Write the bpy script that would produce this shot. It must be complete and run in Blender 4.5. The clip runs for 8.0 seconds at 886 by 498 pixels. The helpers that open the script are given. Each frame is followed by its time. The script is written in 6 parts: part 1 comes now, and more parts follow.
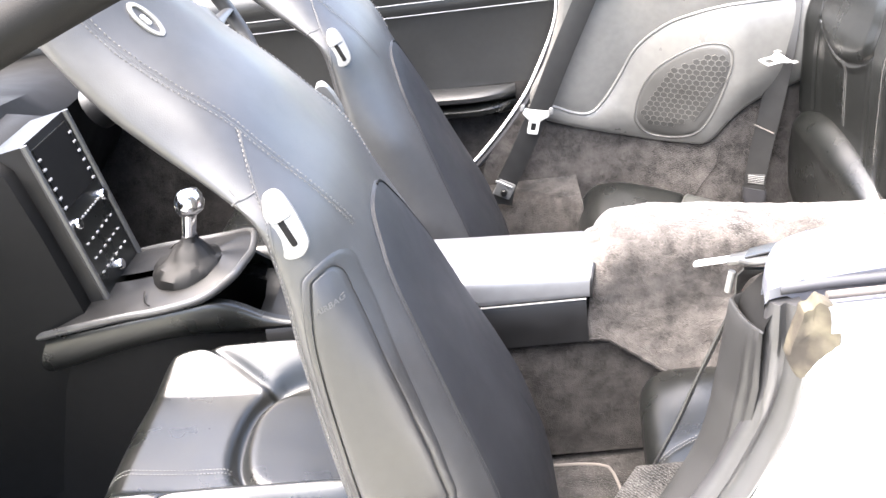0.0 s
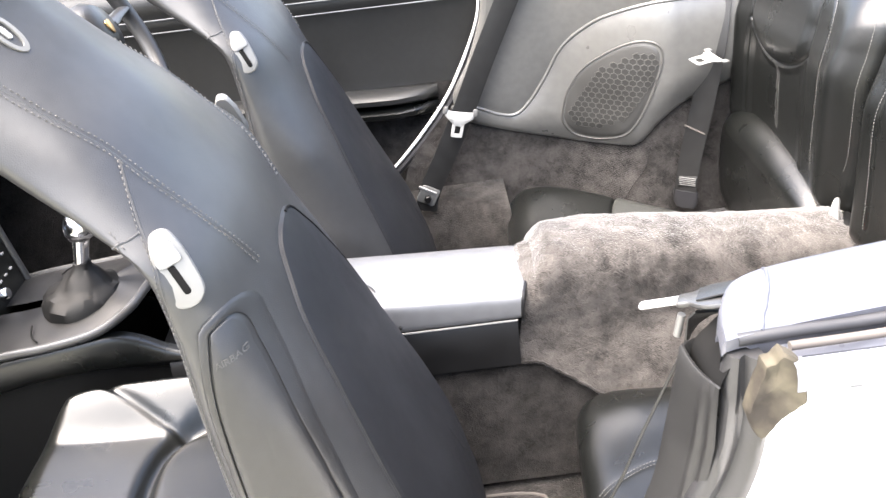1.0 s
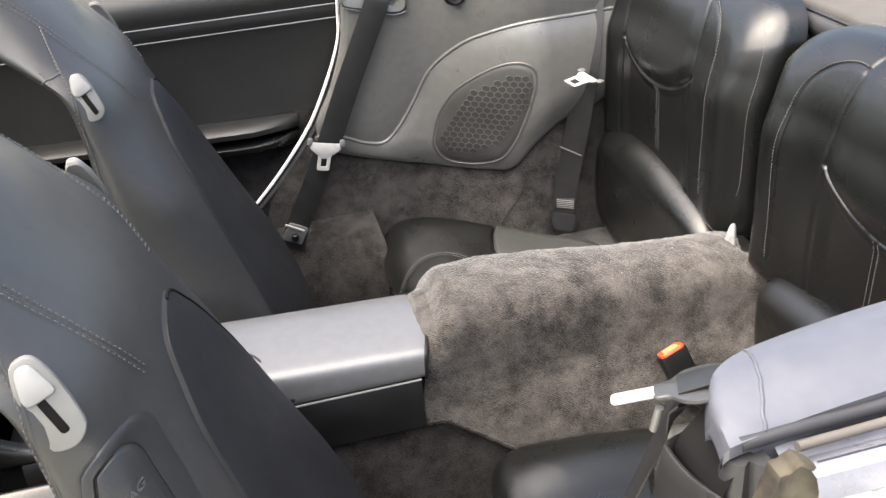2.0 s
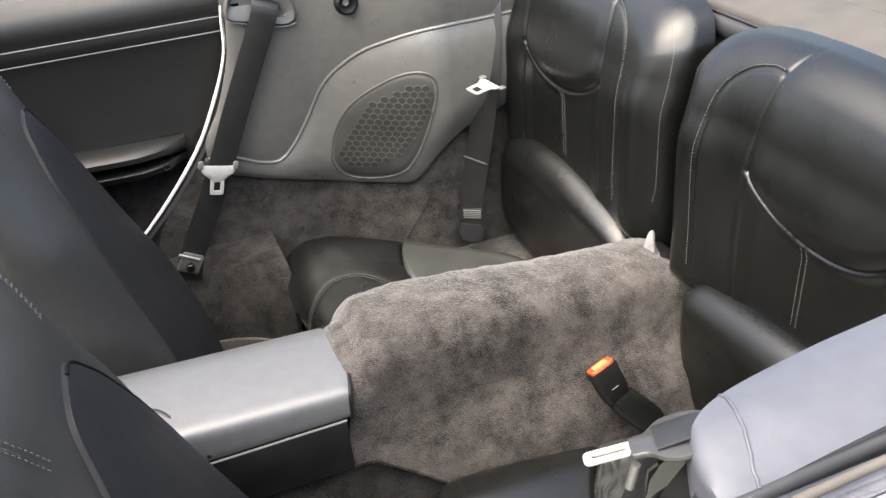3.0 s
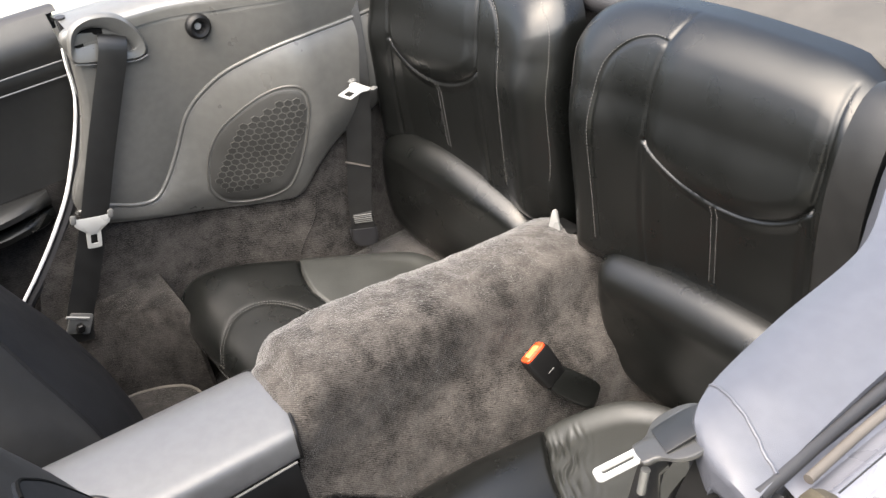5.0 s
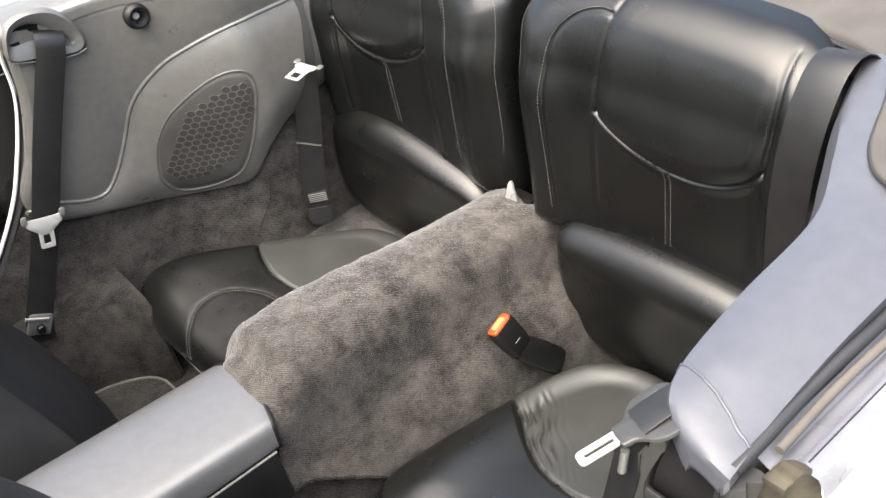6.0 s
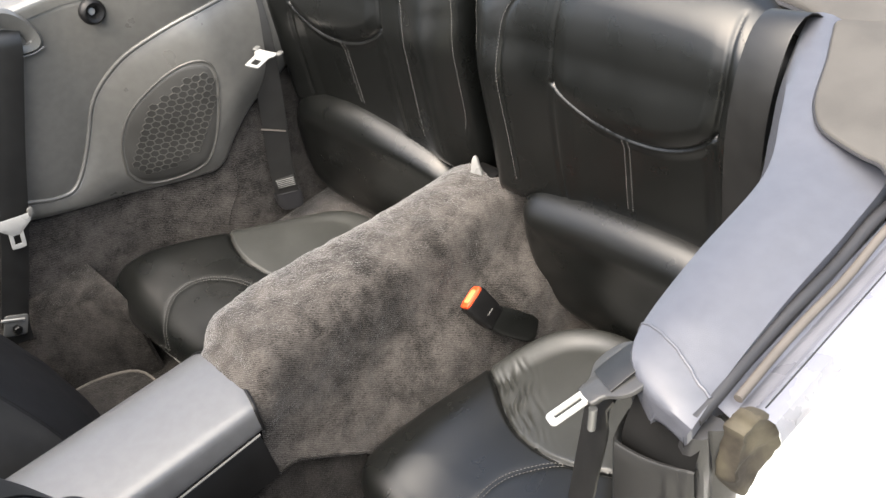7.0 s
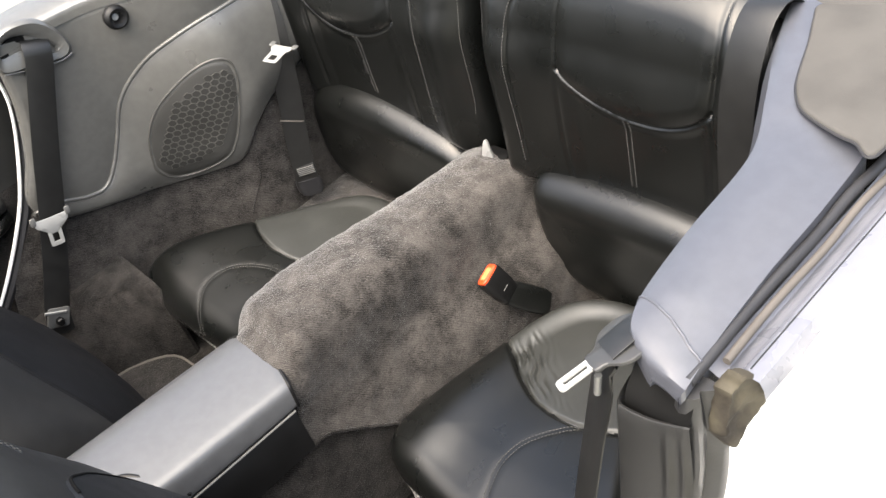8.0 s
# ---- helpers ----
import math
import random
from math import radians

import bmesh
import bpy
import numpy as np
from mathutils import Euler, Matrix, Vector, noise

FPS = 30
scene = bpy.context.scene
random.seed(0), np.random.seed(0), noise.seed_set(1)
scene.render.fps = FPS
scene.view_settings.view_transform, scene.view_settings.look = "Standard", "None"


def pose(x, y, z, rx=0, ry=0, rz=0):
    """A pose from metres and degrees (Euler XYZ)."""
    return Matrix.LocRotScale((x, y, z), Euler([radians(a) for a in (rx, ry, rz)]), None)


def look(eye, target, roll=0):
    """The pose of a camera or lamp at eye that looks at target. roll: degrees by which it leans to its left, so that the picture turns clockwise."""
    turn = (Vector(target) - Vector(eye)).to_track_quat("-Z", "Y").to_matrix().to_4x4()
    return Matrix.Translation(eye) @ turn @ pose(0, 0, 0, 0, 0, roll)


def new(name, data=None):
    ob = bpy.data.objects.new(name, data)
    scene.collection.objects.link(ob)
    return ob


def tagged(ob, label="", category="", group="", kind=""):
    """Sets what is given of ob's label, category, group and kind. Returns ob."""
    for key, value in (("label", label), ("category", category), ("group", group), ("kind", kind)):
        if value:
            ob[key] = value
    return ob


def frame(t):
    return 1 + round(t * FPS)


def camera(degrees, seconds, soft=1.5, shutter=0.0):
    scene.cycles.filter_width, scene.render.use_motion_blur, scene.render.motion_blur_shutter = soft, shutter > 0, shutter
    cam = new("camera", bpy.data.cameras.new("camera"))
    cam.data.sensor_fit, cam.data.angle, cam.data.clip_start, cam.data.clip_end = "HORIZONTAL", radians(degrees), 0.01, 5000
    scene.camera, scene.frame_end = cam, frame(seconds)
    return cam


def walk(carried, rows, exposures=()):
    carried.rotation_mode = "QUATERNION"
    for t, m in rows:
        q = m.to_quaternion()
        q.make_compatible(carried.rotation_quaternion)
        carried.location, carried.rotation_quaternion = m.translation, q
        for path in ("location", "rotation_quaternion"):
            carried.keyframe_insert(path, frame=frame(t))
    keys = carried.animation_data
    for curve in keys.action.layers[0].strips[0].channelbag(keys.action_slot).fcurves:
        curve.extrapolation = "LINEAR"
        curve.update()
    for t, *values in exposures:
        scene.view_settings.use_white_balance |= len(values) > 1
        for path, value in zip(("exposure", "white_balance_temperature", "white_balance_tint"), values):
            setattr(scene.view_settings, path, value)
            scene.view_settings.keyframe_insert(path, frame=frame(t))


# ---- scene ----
cam = camera(50.9, 8.0)
PATH = [
    (0, (0.102, -1.366, 1.35), (-0.037, 0.404, 0.429), -7.8),
    (0.5, (0.117, -1.305, 1.345), (0.024, 0.456, 0.402), -7.4),
    (1, (0.11, -1.248, 1.343), (0.124, 0.504, 0.38), -6.8),
    (1.5, (0.085, -1.168, 1.346), (0.262, 0.567, 0.366), -6.0),
    (1.7, (0.068, -1.137, 1.351), (0.325, 0.584, 0.365), -5.4),
    (2.8, (0.037, -1.015, 1.358), (0.588, 0.616, 0.341), -4.7),
    (3, (0.034, -1.003, 1.36), (0.625, 0.611, 0.338), -4.5),
    (3.5, (0.027, -0.974, 1.368), (0.713, 0.596, 0.336), -4.8),
    (4, (0.011, -0.951, 1.371), (0.771, 0.571, 0.319), -5.9),
    (4.5, (-0.004, -0.94, 1.383), (0.797, 0.551, 0.318), -8.0),
    (5, (-0.011, -0.932, 1.395), (0.829, 0.516, 0.3), -9.6),
    (6.3, (-0.015, -0.917, 1.437), (0.878, 0.409, 0.235), -12.6),
    (6.5, (-0.011, -0.927, 1.436), (0.892, 0.401, 0.243), -13.5),
    (7, (-0.02, -0.938, 1.444), (0.876, 0.352, 0.206), -14.2),
    (7.5, (-0.031, -0.953, 1.466), (0.83, 0.332, 0.199), -16.3),
    (8, (-0.045, -0.985, 1.501), (0.791, 0.311, 0.227), -17.8),
]
walk(cam, [(t, look(eye, target, roll)) for t, eye, target, roll in PATH],
     [(0, 4.62, 6750, 13), (0.5, 4.42, 6750, 14), (1, 3.98, 6800, 12), (1.5, 3.20, 7000, 11), (3, 2.88, 7000, 10), (4.5, 2.90, 7000, 10), (6.5, 2.83, 7000, 9), (8, 2.75, 7000, 9)])

# ---- world, sun, exposure ----
world = bpy.data.worlds.new("overcast")
scene.world = world
world.use_nodes = True
wn = world.node_tree.nodes
sky = wn.new("ShaderNodeTexSky")
sky.sky_type = "NISHITA"
sky.sun_disc = False
sky.sun_elevation, sky.sun_rotation = radians(66), radians(274)
sky.air_density, sky.dust_density, sky.ozone_density = 1.0, 5.0, 1.0
world.node_tree.links.new(sky.outputs[0], wn["Background"].inputs[0])
wn["Background"].inputs[1].default_value = 0.078
sun_data = bpy.data.lights.new("sun", "SUN")
sun_data.energy, sun_data.angle, sun_data.color = 1.78, radians(84), (1.0, 0.975, 0.945)
sun = new("sun", sun_data)
sun.matrix_world = look((-1.15, -0.75, 4.1), (0.3, 0.0, 0.5))

# ---- materials ----


def base_material(name, colour, rough, metal=0.0, spec=0.5):
    m = bpy.data.materials.new(name)
    m.use_nodes = True
    b = m.node_tree.nodes["Principled BSDF"]
    b.inputs["Base Color"].default_value = (*colour, 1)
    b.inputs["Roughness"].default_value = rough
    b.inputs["Metallic"].default_value = metal
    b.inputs["Specular IOR Level"].default_value = spec
    return m, b, m.node_tree


def texture_node(nt, kind, scale, detail=3.0):
    co = nt.nodes.new("ShaderNodeTexCoord")
    n = nt.nodes.new(kind)
    nt.links.new(co.outputs["Object"], n.inputs["Vector"])
    n.inputs["Scale"].default_value = scale
    if kind == "ShaderNodeTexNoise":
        n.inputs["Detail"].default_value = detail
    return n


def vary(nt, b, socket, source, lo, hi):
    mp = nt.nodes.new("ShaderNodeMapRange")
    mp.inputs["From Min"].default_value, mp.inputs["From Max"].default_value = 0.3, 0.7
    mp.inputs["To Min"].default_value, mp.inputs["To Max"].default_value = lo, hi
    nt.links.new(source, mp.inputs["Value"])
    nt.links.new(mp.outputs[0], b.inputs[socket])


def mix_colour(nt, b, source, c0, c1, lo=0.35, hi=0.65):
    r = nt.nodes.new("ShaderNodeValToRGB")
    r.color_ramp.elements[0].position, r.color_ramp.elements[1].position = lo, hi
    r.color_ramp.elements[0].color, r.color_ramp.elements[1].color = (*c0, 1), (*c1, 1)
    nt.links.new(source, r.inputs[0])
    nt.links.new(r.outputs[0], b.inputs["Base Color"])
    return r


def bumped(nt, b, heights, strength, distance):
    """Bumps chained one after another: heights is a list of (output, strength factor)."""
    last = None
    for out, k in heights:
        bp = nt.nodes.new("ShaderNodeBump")
        bp.inputs["Strength"].default_value = strength * k
        bp.inputs["Distance"].default_value = distance
        nt.links.new(out, bp.inputs["Height"])
        if last:
            nt.links.new(last.outputs[0], bp.inputs["Normal"])
        last = bp
    nt.links.new(last.outputs[0], b.inputs["Normal"])


def leather(name, colour, rough=0.42, grain=600.0, spec=0.5, spread=0.08, crease=0.5):
    m, b, nt = base_material(name, colour, rough, 0.0, spec)
    v = texture_node(nt, "ShaderNodeTexVoronoi", grain)
    v.feature = "DISTANCE_TO_EDGE"
    big = texture_node(nt, "ShaderNodeTexNoise", 14.0, 4.0)
    mid = texture_node(nt, "ShaderNodeTexNoise", 70.0, 3.0)
    vary(nt, b, "Roughness", big.outputs["Fac"], rough - spread, rough + spread)
    mix_colour(nt, b, mid.outputs["Fac"], [c * 0.93 for c in colour], [c * 1.07 for c in colour])
    bumped(nt, b, [(v.outputs["Distance"], 0.5), (big.outputs["Fac"], crease)], 0.22, 0.002)
    return m


def carpet(name, dark, light, sheen=0.7):
    """Velour: broad brushed patches, finer blotches, and close rows of pile."""
    m, b, nt = base_material(name, dark, 0.95, 0.0, 0.1)
    broad = texture_node(nt, "ShaderNodeTexNoise", 11.0, 3.0)
    broad.inputs["Distortion"].default_value = 0.6
    blot = texture_node(nt, "ShaderNodeTexNoise", 30.0, 8.0)
    blot.inputs["Roughness"].default_value = 0.68
    tuft = texture_node(nt, "ShaderNodeTexNoise", 430.0, 2.0)
    rows = texture_node(nt, "ShaderNodeTexWave", 150.0)
    rows.bands_direction = "DIAGONAL"
    rows.inputs["Distortion"].default_value = 5.0
    rows.inputs["Detail"].default_value = 2.0
    rows.inputs["Detail Scale"].default_value = 1.5
    last = broad.outputs["Fac"]
    for node, k in ((blot, 0.66), (tuft, 0.26), (rows, 0.12)):
        comb = nt.nodes.new("ShaderNodeMixRGB")
        comb.inputs[0].default_value = k
        nt.links.new(last, comb.inputs[1])
        nt.links.new(node.outputs["Fac"], comb.inputs[2])
        last = comb.outputs[0]
    mix_colour(nt, b, last, dark, light, 0.39, 0.60)
    b.inputs["Sheen Weight"].default_value = sheen
    b.inputs["Sheen Roughness"].default_value = 0.35
    bumped(nt, b, [(tuft.outputs["Fac"], 1.0), (rows.outputs["Fac"], 0.3), (blot.outputs["Fac"], 1.0)], 0.55, 0.004)
    return m


def plastic(name, colour, rough=0.5, grain=900.0, spec=0.5):
    m, b, nt = base_material(name, colour, rough, 0.0, spec)
    n = texture_node(nt, "ShaderNodeTexNoise", grain, 2.0)
    big = texture_node(nt, "ShaderNodeTexNoise", 18.0, 4.0)
    vary(nt, b, "Roughness", big.outputs["Fac"], rough - 0.07, rough + 0.07)
    mix_colour(nt, b, big.outputs["Fac"], [c * 0.88 for c in colour], [c * 1.12 for c in colour])
    bumped(nt, b, [(n.outputs["Fac"], 1.0)], 0.12, 0.001)
    return m


def metal(name, colour, rough):
    m, b, nt = base_material(name, colour, rough, 1.0)
    n = texture_node(nt, "ShaderNodeTexNoise", 60.0, 4.0)
    vary(nt, b, "Roughness", n.outputs["Fac"], max(0.04, rough - 0.08), rough + 0.1)
    return m


def webbing(name, colour):
    m, b, nt = base_material(name, colour, 0.40, 0.0, 0.55)
    w = texture_node(nt, "ShaderNodeTexWave", 900.0)
    w.bands_direction = "Z"
    n = texture_node(nt, "ShaderNodeTexNoise", 40.0, 4.0)
    mix_colour(nt, b, n.outputs["Fac"], [c * 0.8 for c in colour], [c * 1.2 for c in colour])
    bumped(nt, b, [(w.outputs["Fac"], 1.0)], 0.10, 0.0005)
    return m


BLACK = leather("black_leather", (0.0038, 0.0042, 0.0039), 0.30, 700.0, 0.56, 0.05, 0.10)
# lighter copy of the black leather, with daylight put into its colour
LIT_LEATHER = leather("lit_leather", (0.025, 0.0252, 0.0256), 0.39, 520.0, 0.6, 0.06, 0.2)
DASH = leather("dash_leather", (0.0045, 0.0045, 0.0045), 0.6, 500.0, 0.08, 0.06, 0.2)
DOOR = leather("door_leather", (0.018, 0.018, 0.0172), 0.40, 500.0, 0.5, 0.05, 0.15)
INSERT = leather("insert_leather", (0.024, 0.025, 0.0232), 0.40, 800.0, 0.65)
PANEL = leather("panel_leather", (0.094, 0.093, 0.087), 0.33, 420.0, 0.95, 0.06, 0.3)
# the bluish base colour carries part of the sky's reflection
RAIL = leather("sky_sheen_leather", (0.058, 0.061, 0.073), 0.38, 900.0, 0.8, 0.02, 0.03)
LID = leather("lid_leather", (0.073, 0.075, 0.079), 0.34, 650.0, 0.8, 0.02, 0.05)
BOOT = leather("boot_leather", (0.004, 0.004, 0.004), 0.55, 500.0, 0.2, 0.06, 0.2)
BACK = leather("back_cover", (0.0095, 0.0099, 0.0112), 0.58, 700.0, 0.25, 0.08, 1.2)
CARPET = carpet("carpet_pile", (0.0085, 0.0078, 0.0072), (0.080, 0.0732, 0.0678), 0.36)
# darker copy of the carpet, with the shade of low places in its colour
SHADED_CARPET = carpet("shaded_carpet_pile", (0.0048, 0.0045, 0.0042), (0.036, 0.0332, 0.0312), 0.16)
PLASTIC = plastic("black_plastic", (0.006, 0.006, 0.0062), 0.42, 900.0, 0.3)
GRILLE = plastic("grille_plastic", (0.042, 0.0415, 0.039), 0.46)
MESHBACK = plastic("mesh_back", (0.024, 0.024, 0.0225), 0.6, 900.0, 0.3)
PLATE = leather("plate_grain", (0.017, 0.017, 0.0172), 0.42, 500.0, 0.5)
RIDGE = plastic("ridge_plastic", (0.056, 0.055, 0.051), 0.46)
HEM = plastic("sewn_hem", (0.075, 0.067, 0.06), 0.8)
PLASTIC_GREY = plastic("grey_plastic", (0.014, 0.014, 0.014), 0.42, 900.0, 0.35)
RUBBER = plastic("rubber", (0.018, 0.018, 0.020), 0.55, 300.0)
SEAL = plastic("grey_seal", (0.02, 0.02, 0.021), 0.42, 300.0)
THREAD = plastic("thread", (0.115, 0.112, 0.107), 0.7)
SEAT_THREAD = plastic("seat_thread", (0.065, 0.064, 0.062), 0.7)
DIM_THREAD = plastic("dim_thread", (0.10, 0.098, 0.094), 0.7)
CHROME = metal("chrome", (0.75, 0.75, 0.76), 0.12)
STEEL = plastic("satin_steel", (0.32, 0.32, 0.31), 0.32, 200.0, 0.9)
STEEL_DARK = plastic("dull_steel", (0.12, 0.12, 0.115), 0.35, 200.0, 0.8)
# body paint with blue-violet shade and reflection put into the colour
SHADED_PAINT = plastic("shaded_paint", (0.15, 0.155, 0.18), 0.3)
SILVER = plastic("silver_paint", (0.13, 0.13, 0.126), 0.35)
TRIM = plastic("dark_satin_trim", (0.035, 0.035, 0.035), 0.32)
BUTTON = plastic("pale_button", (0.20, 0.20, 0.20), 0.4)
ORANGE = plastic("orange_rim", (0.55, 0.055, 0.014), 0.35)
PEACH = plastic("orange_button", (0.85, 0.20, 0.075), 0.3)
WHITE = plastic("white_paint", (0.82, 0.82, 0.80), 0.22, 40.0)
BELT = webbing("belt_webbing", (0.010, 0.010, 0.0098))
FOAM, foam_b, foam_nt = base_material("dirty_foam", (0.075, 0.068, 0.042), 0.8, 0.0, 0.3)
foam_n = texture_node(foam_nt, "ShaderNodeTexNoise", 34.0, 6.0)
mix_colour(foam_nt, foam_b, foam_n.outputs["Fac"], (0.016, 0.013, 0.010), (0.058, 0.051, 0.036), 0.36, 0.66)
bumped(foam_nt, foam_b, [(foam_n.outputs["Fac"], 1.0)], 0.5, 0.004)
FABRIC = plastic("roof_fabric", (0.060, 0.0575, 0.054), 0.85, 700.0, 0.2)
EDGE = plastic("bound_edge", (0.20, 0.20, 0.20), 0.5)
LETTER = plastic("letter_grey", (0.16, 0.16, 0.155), 0.45)
DARK = plastic("dark_recess", (0.004, 0.004, 0.004), 0.8, 900.0, 0.1)

# ---- shaping helpers ----
from mathutils.bvhtree import BVHTree


def curve_points(points, n, closed=False):
    """n points along a Catmull-Rom curve through the points, evenly spaced."""
    p = np.array(points, float)
    k = len(p)
    out = []
    for i in range(k if closed else k - 1):
        if closed:
            a, b, c, d = p[(i - 1) % k], p[i], p[(i + 1) % k], p[(i + 2) % k]
        else:
            a, b, c, d = p[max(i - 1, 0)], p[i], p[i + 1], p[min(i + 2, k - 1)]
        for t in np.linspace(0, 1, 24, endpoint=False):
            out.append(0.5 * (2 * b + (c - a) * t + (2 * a - 5 * b + 4 * c - d) * t**2 + (3 * b - a - 3 * c + d) * t**3))
    out.append(p[0] if closed else p[-1])
    out = np.array(out)
    length = np.r_[0, np.cumsum(np.linalg.norm(np.diff(out, axis=0), axis=1))]
    at = np.linspace(0, length[-1], n + 1)[:-1] if closed else np.linspace(0, length[-1], n)
    return np.stack([np.interp(at, length, out[:, j]) for j in range(p.shape[1])], 1)


def polyline_distance(q, line, closed=False):
    """The distance of each 2D point of q from a polyline."""
    line = np.asarray(line, float)
    a, b = (line, np.roll(line, -1, 0)) if closed else (line[:-1], line[1:])
    best = np.full(len(q), 1e9)
    for s, e in zip(a, b):
        ab = e - s
        t = np.clip(((q - s) @ ab) / max(ab @ ab, 1e-12), 0, 1)
        best = np.minimum(best, np.linalg.norm(q - s - t[:, None] * ab, axis=1))
    return best


def thing(name, base, label="", category="", group="", kind=""):
    ob = new(name)
    ob.location = base
    ob.empty_display_size = 0.05
    return tagged(ob, label, category, group, kind)


def world_base(ob):
    at = Vector(ob.location) if ob.type == "EMPTY" else Vector((0, 0, 0))
    return at


def part(name, geo, material, parent=None, label="", smooth=True):
    """One mesh object from (verts, faces) in world places, under a thing or a part."""
    bm = bmesh.new()
    vs = [bm.verts.new(tuple(map(float, v))) for v in geo[0]]
    for f in geo[1]:
        try:
            bm.faces.new([vs[i] for i in f])
        except ValueError:
            pass
    bmesh.ops.remove_doubles(bm, verts=bm.verts, dist=1e-5)
    bmesh.ops.recalc_face_normals(bm, faces=bm.faces)
    me = bpy.data.meshes.new(name)
    bm.to_mesh(me)
    bm.free()
    me.materials.append(material)
    if smooth:
        me.polygons.foreach_set("use_smooth", [True] * len(me.polygons))
        me.set_sharp_from_angle(angle=radians(42))
    ob = new(name, me)
    if parent:
        ob.parent = parent
        ob.matrix_parent_inverse = Matrix.Translation(-world_base(parent))
    if label:
        ob["label"] = label
    return ob

def loft(rings, closed=True, caps=True):
    n = len(rings[0])
    verts = [tuple(p) for r in rings for p in r]
    faces = []
    for i in range(len(rings) - 1):
        for j in range(n if closed else n - 1):
            k = (j + 1) % n
            faces.append([i * n + j, i * n + k, (i + 1) * n + k, (i + 1) * n + j])
    if caps and closed:
        faces += [list(range(n)), [(len(rings) - 1) * n + j for j in range(n)]]
    return verts, faces


def tube(path, r, n=10, caps=True, squash=1.0):
    """A round bar along a path; r may be a list."""
    p = np.asarray(path, float)
    rr = np.broadcast_to(r, len(p))
    tan = np.gradient(p, axis=0)
    up = np.array((0.0, 0.0, 1.0)) if abs(tan[0] @ (0, 0, 1)) < 0.9 * np.linalg.norm(tan[0]) else np.array((1.0, 0.0, 0.0))
    rings = []
    for q, t, s in zip(p, tan, rr):
        t = t / np.linalg.norm(t)
        a = np.cross(up, t)
        a = a / np.linalg.norm(a)
        b = np.cross(t, a)
        up = b
        rings.append([q + s * (math.cos(w) * a + squash * math.sin(w) * b) for w in np.linspace(0, 2 * math.pi, n, endpoint=False)])
    return loft(rings, True, caps)


def ribbon(path, across, width, thick):
    """A flat strap along a path; across: one direction or one for each point."""
    p = np.asarray(path, float)
    ac = np.broadcast_to(np.asarray(across, float), p.shape)
    tan = np.gradient(p, axis=0)
    rings = []
    for q, t, a in zip(p, tan, ac):
        t = t / np.linalg.norm(t)
        a = a - (a @ t) * t
        a = a / np.linalg.norm(a)
        n = np.cross(t, a)
        prof = [(-0.5, -0.3), (-0.47, -0.5), (0.47, -0.5), (0.5, -0.3), (0.5, 0.3), (0.47, 0.5), (-0.47, 0.5), (-0.5, 0.3)]
        rings.append([q + u * width * a + v * thick * n for u, v in prof])
    return loft(rings)


def slab(outline, O, A, B, N, thick, bevel=0.0015, holes=()):
    """A plate of a given 2D outline with rounded edges, from -thick to 0 along N."""
    O, A, B, N = (np.array(v, float) for v in (O, A, B, N))
    o = np.asarray(outline, float)
    c = o.mean(0)

    def ring(inset, h):
        d = np.linalg.norm(o - c, axis=1, keepdims=True)
        q = c + (o - c) * (1 - inset / d)
        return [O + a * A + b * B + h * N for a, b in q]

    return loft([ring(bevel, -thick), ring(0, -thick + bevel), ring(0, -bevel), ring(bevel * 0.3, -bevel * 0.3), ring(bevel, 0)])


def plate_with_hole(outer, inner, O, A, B, N, thick):
    """A plate with one opening; outer and inner have the same number of points."""
    O, A, B, N = (np.array(v, float) for v in (O, A, B, N))

    def ring(q, h):
        return [O + a * A + b * B + h * N for a, b in q]

    o, i = np.asarray(outer, float), np.asarray(inner, float)
    oi = o + (i - o) * 0.06
    io = i + (o - i) * 0.06
    e = thick * 0.3
    return loft([ring(i, e), ring(io, 0), ring(oi, 0), ring(o, e), ring(o, thick - e), ring(oi, thick), ring(io, thick), ring(i, thick - e), ring(i, e)], True, False)


def box(lo, hi, bevel=0.004):
    """A box with bevelled edges."""
    bm = bmesh.new()
    bmesh.ops.create_cube(bm, size=1.0)
    for v in bm.verts:
        v.co = [lo[k] + (v.co[k] + 0.5) * (hi[k] - lo[k]) for k in range(3)]
    if bevel:
        bmesh.ops.bevel(bm, geom=bm.edges[:], offset=bevel, segments=2, affect="EDGES", profile=0.5)
    bm.verts.index_update()
    out = [tuple(v.co) for v in bm.verts], [[v.index for v in f.verts] for f in bm.faces]
    bm.free()
    return out


